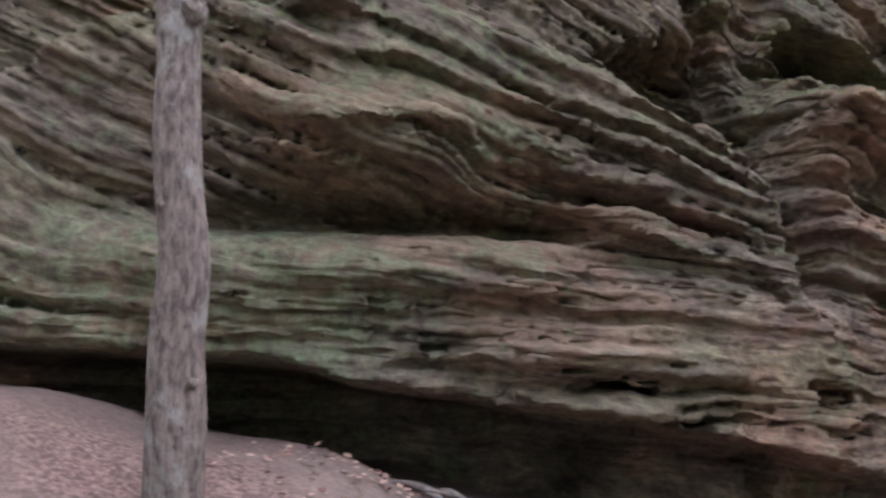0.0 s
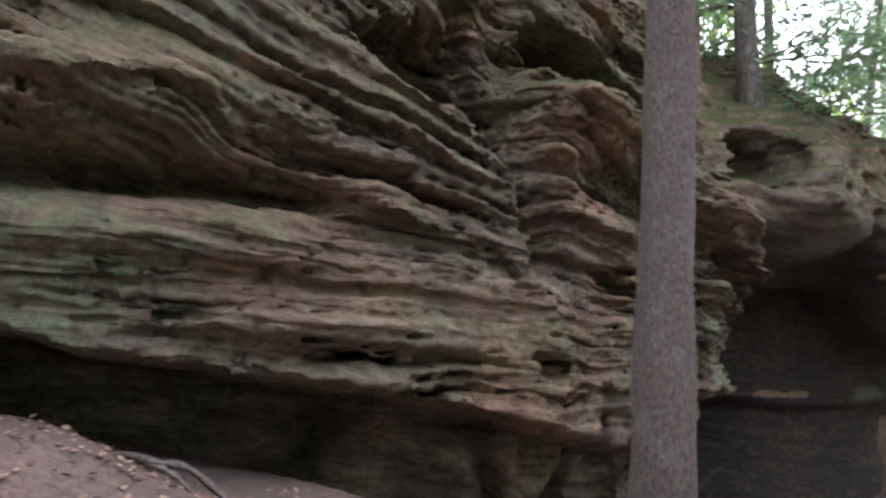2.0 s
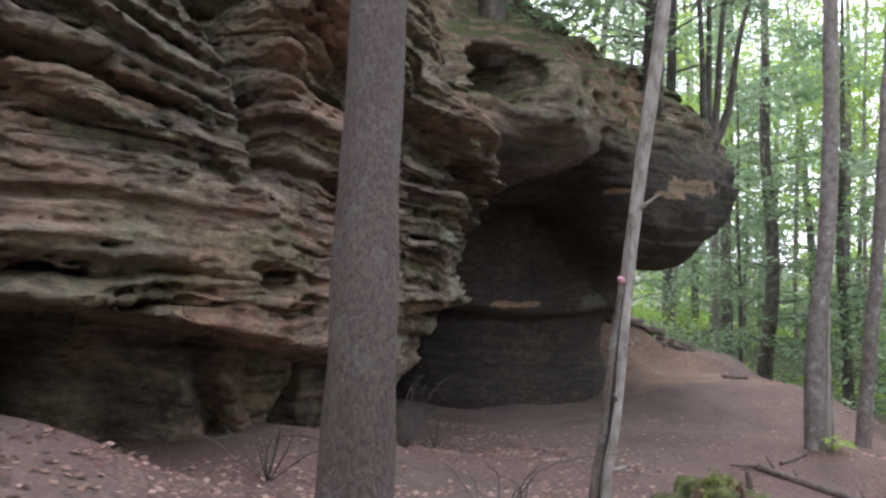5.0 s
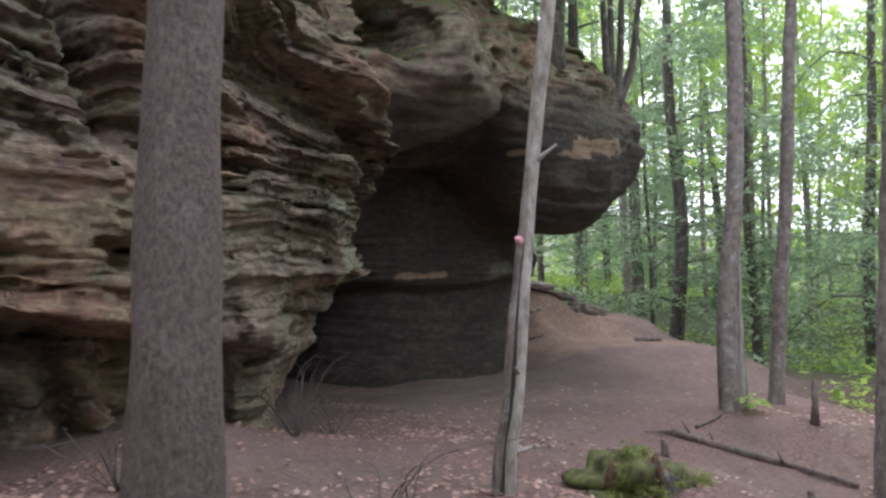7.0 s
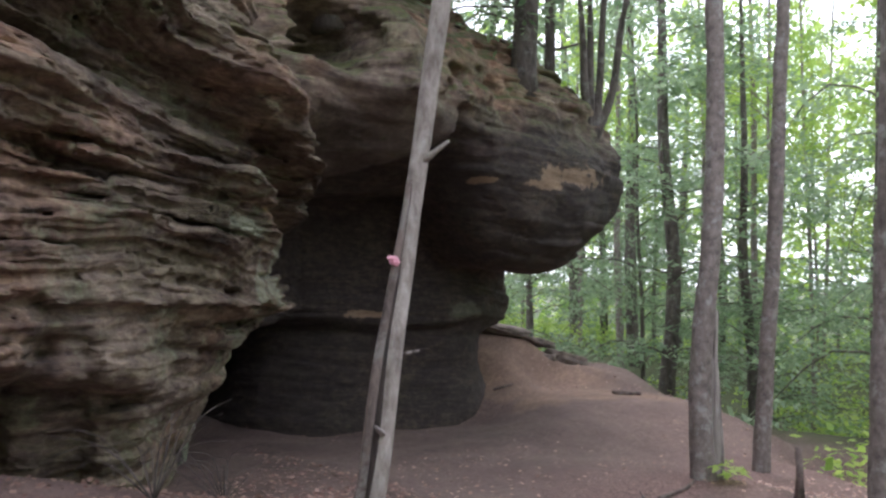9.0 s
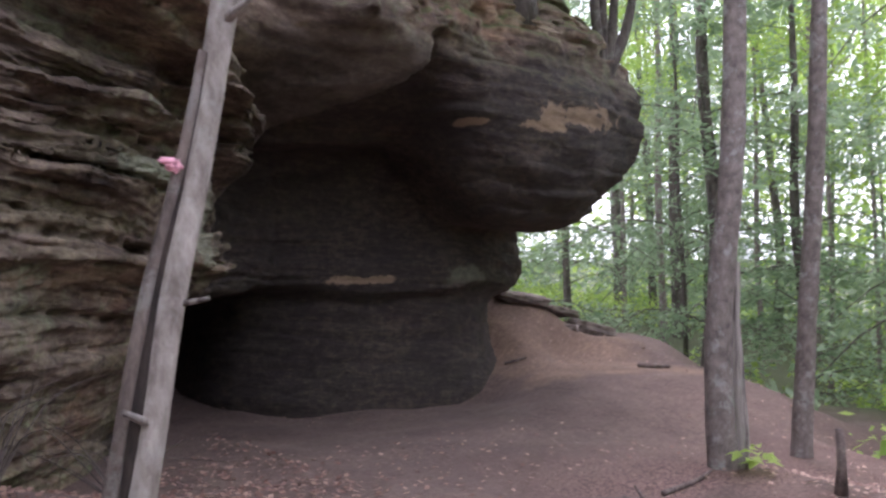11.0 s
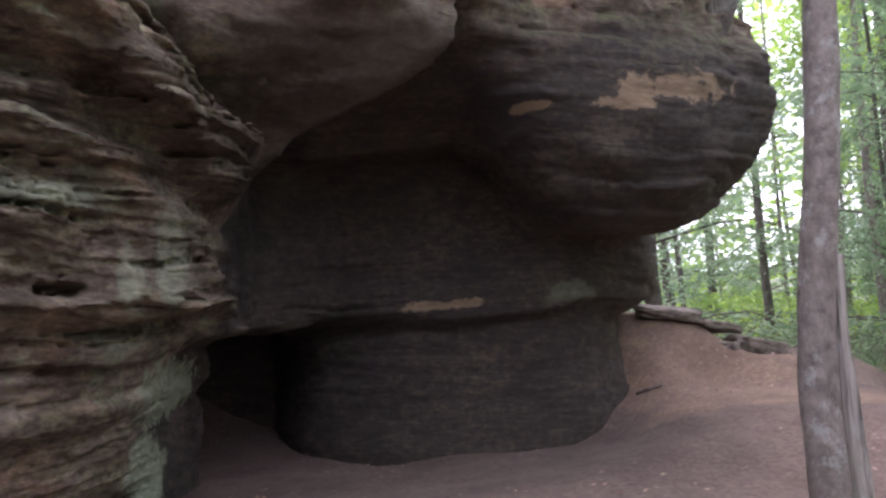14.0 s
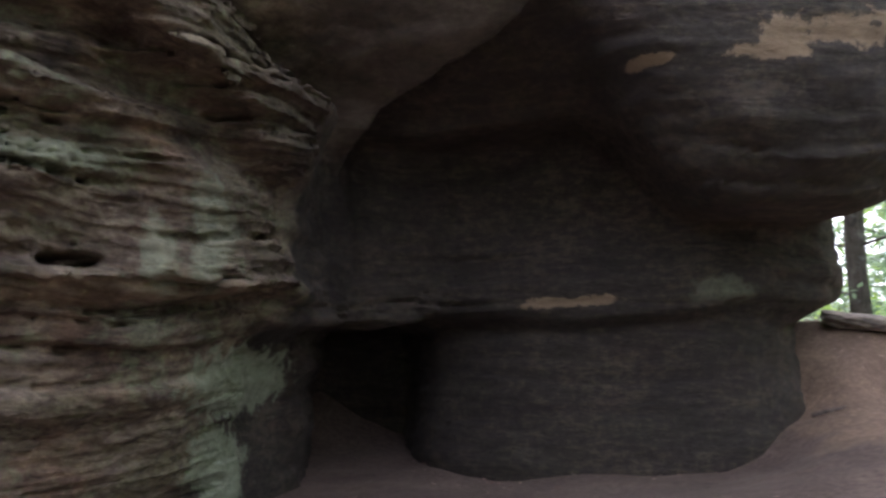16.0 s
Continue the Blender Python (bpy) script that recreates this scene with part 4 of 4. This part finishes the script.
for x, y, z, size, turn in ((11.75, 12.75, 0.45, (0.42, 0.3, 0.075), (4, 10, -20)), (12.3, 12.65, 0.24, (0.36, 0.26, 0.06), (2, 12, 10)), (12.22, 12.2, -0.02, (0.16, 0.13, 0.08), (0, 8, 40)), (12.75, 12.35, -0.05, (0.38, 0.25, 0.1), (3, 14, 5)), (12.5, 12.9, 0.19, (0.22, 0.2, 0.06), (0, 12, 60))):
    slab = lump("stone_slab", size, SLAB_ROCK, None, x * 3, 0.2, square=0.8, turn=turn)
    slab.location = (x, y, z)
    tagged(slab, "flat brown sandstone slab lying on the earth bank", "stone", "slabs on the bank")


def stick(name, label, a, b, r, mat=None, bend=0.04, lift=0.01, category="stick"):
    za, zb = float(ground_height(*a)) + lift + r * 0.5, float(ground_height(*b)) + lift + r * 0.5
    mid = ((a[0] + b[0]) / 2 + bend, (a[1] + b[1]) / 2 - bend, float(ground_height((a[0] + b[0]) / 2, (a[1] + b[1]) / 2)) + lift + r * 0.6)
    pts = spine([(a[0], a[1], za), mid, (b[0], b[1], zb)], 16)
    v, f = tube(pts, [r * (1 - 0.5 * i / 16) for i in range(17)], 9, 0.3, a[0])
    return tagged(mesh_object(name, v, f, mat or WOOD_OLD), label, category)


stick("stick", "short dark stick on the bare earth bank", (11.9, 10.45), (12.12, 10.1), 0.035)
stick("stick", "short dark stick by the foot of the rock", (10.62, 11.62), (10.85, 11.45), 0.025)
stick("stick", "thin broken stick on the path", (8.2, 6.35), (8.85, 6.5), 0.02)
stick("stick", "small dry stick among fallen leaves", (6.3, 5.75), (6.65, 5.5), 0.02)

# fallen log with its stubs
log = new("fallen_log")
log.location = (7.81, 6.33, float(ground_height(7.81, 6.33)))
tagged(log, "thin rotting reddish-brown log on leaf litter", "log")
pts = [Vector((0.00, 0.00, 0.03)), Vector((0.15, -0.59, -0.06)), Vector((0.59, -1.00, -0.23)), Vector((0.72, -1.46, -0.31))]
v, f = tube(spine(pts, 40), [0.034 - 0.0003 * i for i in range(41)], 14, 0.35, 2)
mesh_object("stem", v, f, WOOD_OLD, log)
for p, q, r in (((0.09, -0.17, -0.01), (-0.01, -0.12, 0.16), 0.016), ((0.18, -0.36, -0.06), (0.16, -0.31, 0.06), 0.014), ((0.45, -0.90, -0.18), (0.40, -0.87, -0.05), 0.012), ((0, 0, 0.03), (-0.25, 0.12, 0.05), 0.02)):
    v, f = tube([p, tuple((a + b) / 2 for a, b in zip(p, q)), q], [r, r * 0.9, r * 0.5], 7, 0.2)
    mesh_object("branch_stub", v, f, WOOD_OLD, log)

# mossy stump
MOSSY = bark_material("mossy_rotten_wood", (0.035, 0.026, 0.014), (0.16, 0.18, 0.05), 9, (1, 1, 1), 0.0)
ROTTEN = bark_material("red_rotten_wood", (0.06, 0.03, 0.02), (0.24, 0.13, 0.085), 16, (1, 1, 0.3), 0.0)
stump = placed("tree_stump", "rotten low stump covered with green moss", "stump", 5.62, 4.9, 0.08)
lump("stump_body", (0.3, 0.27, 0.22), MOSSY, stump, 3.3, 0.55, (0, 0, 0.06), 0.7)
lump("root_mound", (0.26, 0.17, 0.13), MOSSY, stump, 8.1, 0.5, (0.36, -0.16, 0.0), 0.5)
lump("root_mound", (0.17, 0.2, 0.12), MOSSY, stump, 5.4, 0.5, (-0.24, -0.1, 0.0), 0.5)
# a solid dark lump gives the shade of the stump's cavity
lump("hollow_shade", (0.09, 0.07, 0.12), BARK_DARK, stump, 1.2, 0.4, (0.1, -0.25, 0.1), 0.5)
rng = random.Random(17)
for _ in range(13):
    a, r = rng.uniform(0, 6.283), rng.uniform(0.1, 0.27)
    p = Vector((r * math.cos(a), r * math.sin(a), 0.14))
    q = p + Vector((rng.uniform(-0.04, 0.04), rng.uniform(-0.04, 0.04), rng.uniform(0.06, 0.2)))
    v, f = tube([tuple(p), tuple(p.lerp(q, 0.6)), tuple(q)], [0.045, 0.034, 0.01], 7, 0.6, a)
    mesh_object("rotten_shard", v, f, ROTTEN, stump)
for middle, wide, count in (((-0.14, -0.12, 0.2), 0.075, 26), ((0.06, 0.0, 0.29), 0.07, 22), ((-0.03, -0.24, 0.12), 0.06, 18), ((0.24, -0.2, 0.13), 0.06, 18), ((0.46, -0.22, 0.08), 0.075, 20), ((-0.28, -0.16, 0.07), 0.06, 16)):
    cs = [tuple(m + rng.gauss(0, wide) * (1, 1, 0.55)[k] for k, m in enumerate(middle)) for _ in range(count)]
    v, f = leaf_cloud(rng, cs, 0.026, 60, 0.02, 0.1, 0.7)
    tagged(mesh_object("moss_cushion", v, f, MOSS, stump, False), "bright green moss", kind="stuff")

# short dead posts of saplings
for x, y, h, r in ((9.25, 5.72, 0.5, 0.035), (6.85, 5.62, 0.2, 0.03), (7.6, 4.75, 0.16, 0.03)):
    post = placed("sapling_stub", "short broken dead sapling stub in the litter", "stub", x, y, 0.05)
    v, f = tube([(0, 0, 0), (0.01, 0, h * 0.5), (0.0, 0.01, h)], [r * 1.5, r, r * 0.8], 10, 0.3, x)
    mesh_object("stem", v, f, WOOD_OLD, post)

# bare surface root under the cliff
root = placed("surface_root", "dark knotted root crossing the slope of leaf litter", "root", -0.2, 4.45, 0.1)
for pp, r in (([(-0.5, -0.25, 0.04), (-0.3, -0.16, 0.1), (-0.16, -0.03, 0.08), (0.0, 0.0, 0.13), (0.16, -0.05, 0.1), (0.3, 0.03, 0.06), (0.5, 0.0, -0.1)], 0.03), ([(0, 0, 0.1), (0.13, -0.05, 0.09), (0.25, -0.17, 0.05), (0.4, -0.24, -0.1)], 0.018), ([(-0.16, -0.03, 0.08), (-0.1, -0.16, 0.05), (0.02, -0.24, -0.06)], 0.014)):
    v, f = tube(spine(pp, 44), [r * (1 - 0.012 * i) * (1 + 0.25 * math.sin(i * 0.9 + r * 90)) for i in range(45)], 12, 0.9, r)
    mesh_object("root_branch", v, f, WOOD_OLD, root)


def dry_shrub(x, y, height, seed, count=9, spread=0.5):
    rng = random.Random(seed)
    shrub = placed("dry_twigs", "bare grey twigs of a dry shrub", "shrub", x, y, 0.02)
    for _ in range(count):
        a, reach = rng.uniform(0, 6.283), rng.uniform(0.3, 1) * spread
        top = Vector((math.cos(a) * reach, math.sin(a) * reach, height * rng.uniform(0.4, 1)))
        pts = spine([(0, 0, 0), top * 0.45 + Vector((rng.uniform(-0.14, 0.14), rng.uniform(-0.14, 0.14), 0.14)), top + Vector((0, 0, rng.uniform(-0.25, 0.05))) * height], 8)
        v, f = tube(pts, [0.005 * (1 - 0.09 * i) for i in range(9)], 5)
        mesh_object("twig", v, f, WOOD_PALE, shrub)
    return shrub


dry_shrub(4.1, 6.9, 0.75, 1, 18, 0.75)
dry_shrub(4.9, 7.75, 0.5, 2, 14, 0.7)
dry_shrub(2.3, 5.3, 0.4, 3, 14, 0.55)
dry_shrub(2.75, 3.6, 0.75, 4, 5, 0.7)
dry_shrub(3.1, 3.9, 0.6, 5, 4, 0.6)

# broad-leaved seedlings at the foot of the forked tree
rng = random.Random(3)
for x, y, k in ((9.12, 6.3, 7), (9.3, 6.42, 6), (8.95, 6.28, 4)):
    plant = placed("seedling", "small yellow-green seedling at the foot of the tree", "plant", x, y)
    for i in range(k):
        a = 6.283 * i / k + rng.uniform(-0.3, 0.3)
        d = Vector((math.cos(a), math.sin(a), 0))
        s = Vector((-d.y, d.x, 0))
        h = rng.uniform(0.05, 0.17)
        vs = [tuple(d * 0.02 + Vector((0, 0, h))), tuple(d * 0.09 + s * 0.045 + Vector((0, 0, h + 0.02))), tuple(d * 0.17 + Vector((0, 0, h - 0.02))), tuple(d * 0.09 - s * 0.045 + Vector((0, 0, h + 0.02))), tuple(d * 0.09 + Vector((0, 0, h + 0.005)))]
        mesh_object("leaf", vs, [(0, 4, 1), (1, 4, 2), (2, 4, 3), (3, 4, 0)], LEAF_BRIGHT, plant)

# fallen leaves past counting
gen = np.random.RandomState(23)
x, y = gen.uniform(-3.5, 13, 60000), gen.uniform(0.5, 12.5, 60000)
dens = vnoise(x * 0.5, y * 0.5, x * 0 + 3)
keep = ~((y > 5.0 + np.maximum(0, x - 1) * 0.9) & (x < 6)) & (gen.rand(60000) < 0.35 + dens) & ~((x > 6.5) & (y > 6.5) & (gen.rand(60000) < 0.8))
x, y = x[keep][:22000], y[keep][:22000]
p = np.stack([x, y, ground_height(x, y) + 0.012], 1)
a, l = gen.uniform(0, 6.283, len(x)), gen.uniform(0.025, 0.06, len(x))[:, None]
d = np.stack([np.cos(a), np.sin(a), gen.uniform(-0.3, 0.4, len(x))], 1) * l
w = np.stack([-np.sin(a), np.cos(a), gen.uniform(-0.4, 0.4, len(x))], 1) * l * 0.38
lv = np.stack([p, p + d * 0.5 + w, p + d, p + d * 0.5 - w], 1).reshape(-1, 3)
tagged(mesh_object("leaf_litter", lv, np.arange(len(lv)).reshape(-1, 4), LEAF_DRY, None, False), "scattered dry reddish and pale fallen leaves", "leaves", kind="stuff")

# low green undergrowth of the wood
rng = random.Random(31)
gen = np.random.RandomState(31)
x, y = gen.uniform(9.5, 40, 14000), gen.uniform(-6, 40, 14000)
keep = ~((x < 16) & (y > 7.2 + 0.2 * (x - 10)) & (y < 14.5)) & ~((x < 12) & (y > 4.0) & ((x < 11) | (y > 6.5))) & (vnoise(x * 0.35, y * 0.35, x * 0 + 9) > -0.15)
x, y = x[keep][:3600], y[keep][:3600]
cs = np.stack([x, y, ground_height(x, y) + gen.uniform(0.05, 0.5, len(x))], 1).tolist()
v, f = leaf_cloud(rng, cs, 0.22, 16, 0.13, 0.1, 0.5)
tagged(mesh_object("undergrowth", v, f, LEAF_BRIGHT, None, False), "low bright green undergrowth on the forest floor", "plants", kind="stuff")

# knotted tape on the leaning trunk
tape = new("marking_tape")
tape.location = (4.52, 4.665, 1.31)
tagged(tape, "knotted pink marking tape tied to the leaning trunk", "tape")
lump("knot", (0.02, 0.016, 0.02), PINK, tape, 2.0, 0.7, (-0.078, -0.03, 0.02), 0.2, detail=3)
lump("tape_tail", (0.024, 0.006, 0.01), PINK, tape, 5.0, 0.5, (-0.1, -0.04, 0.035), 0.5, detail=3)
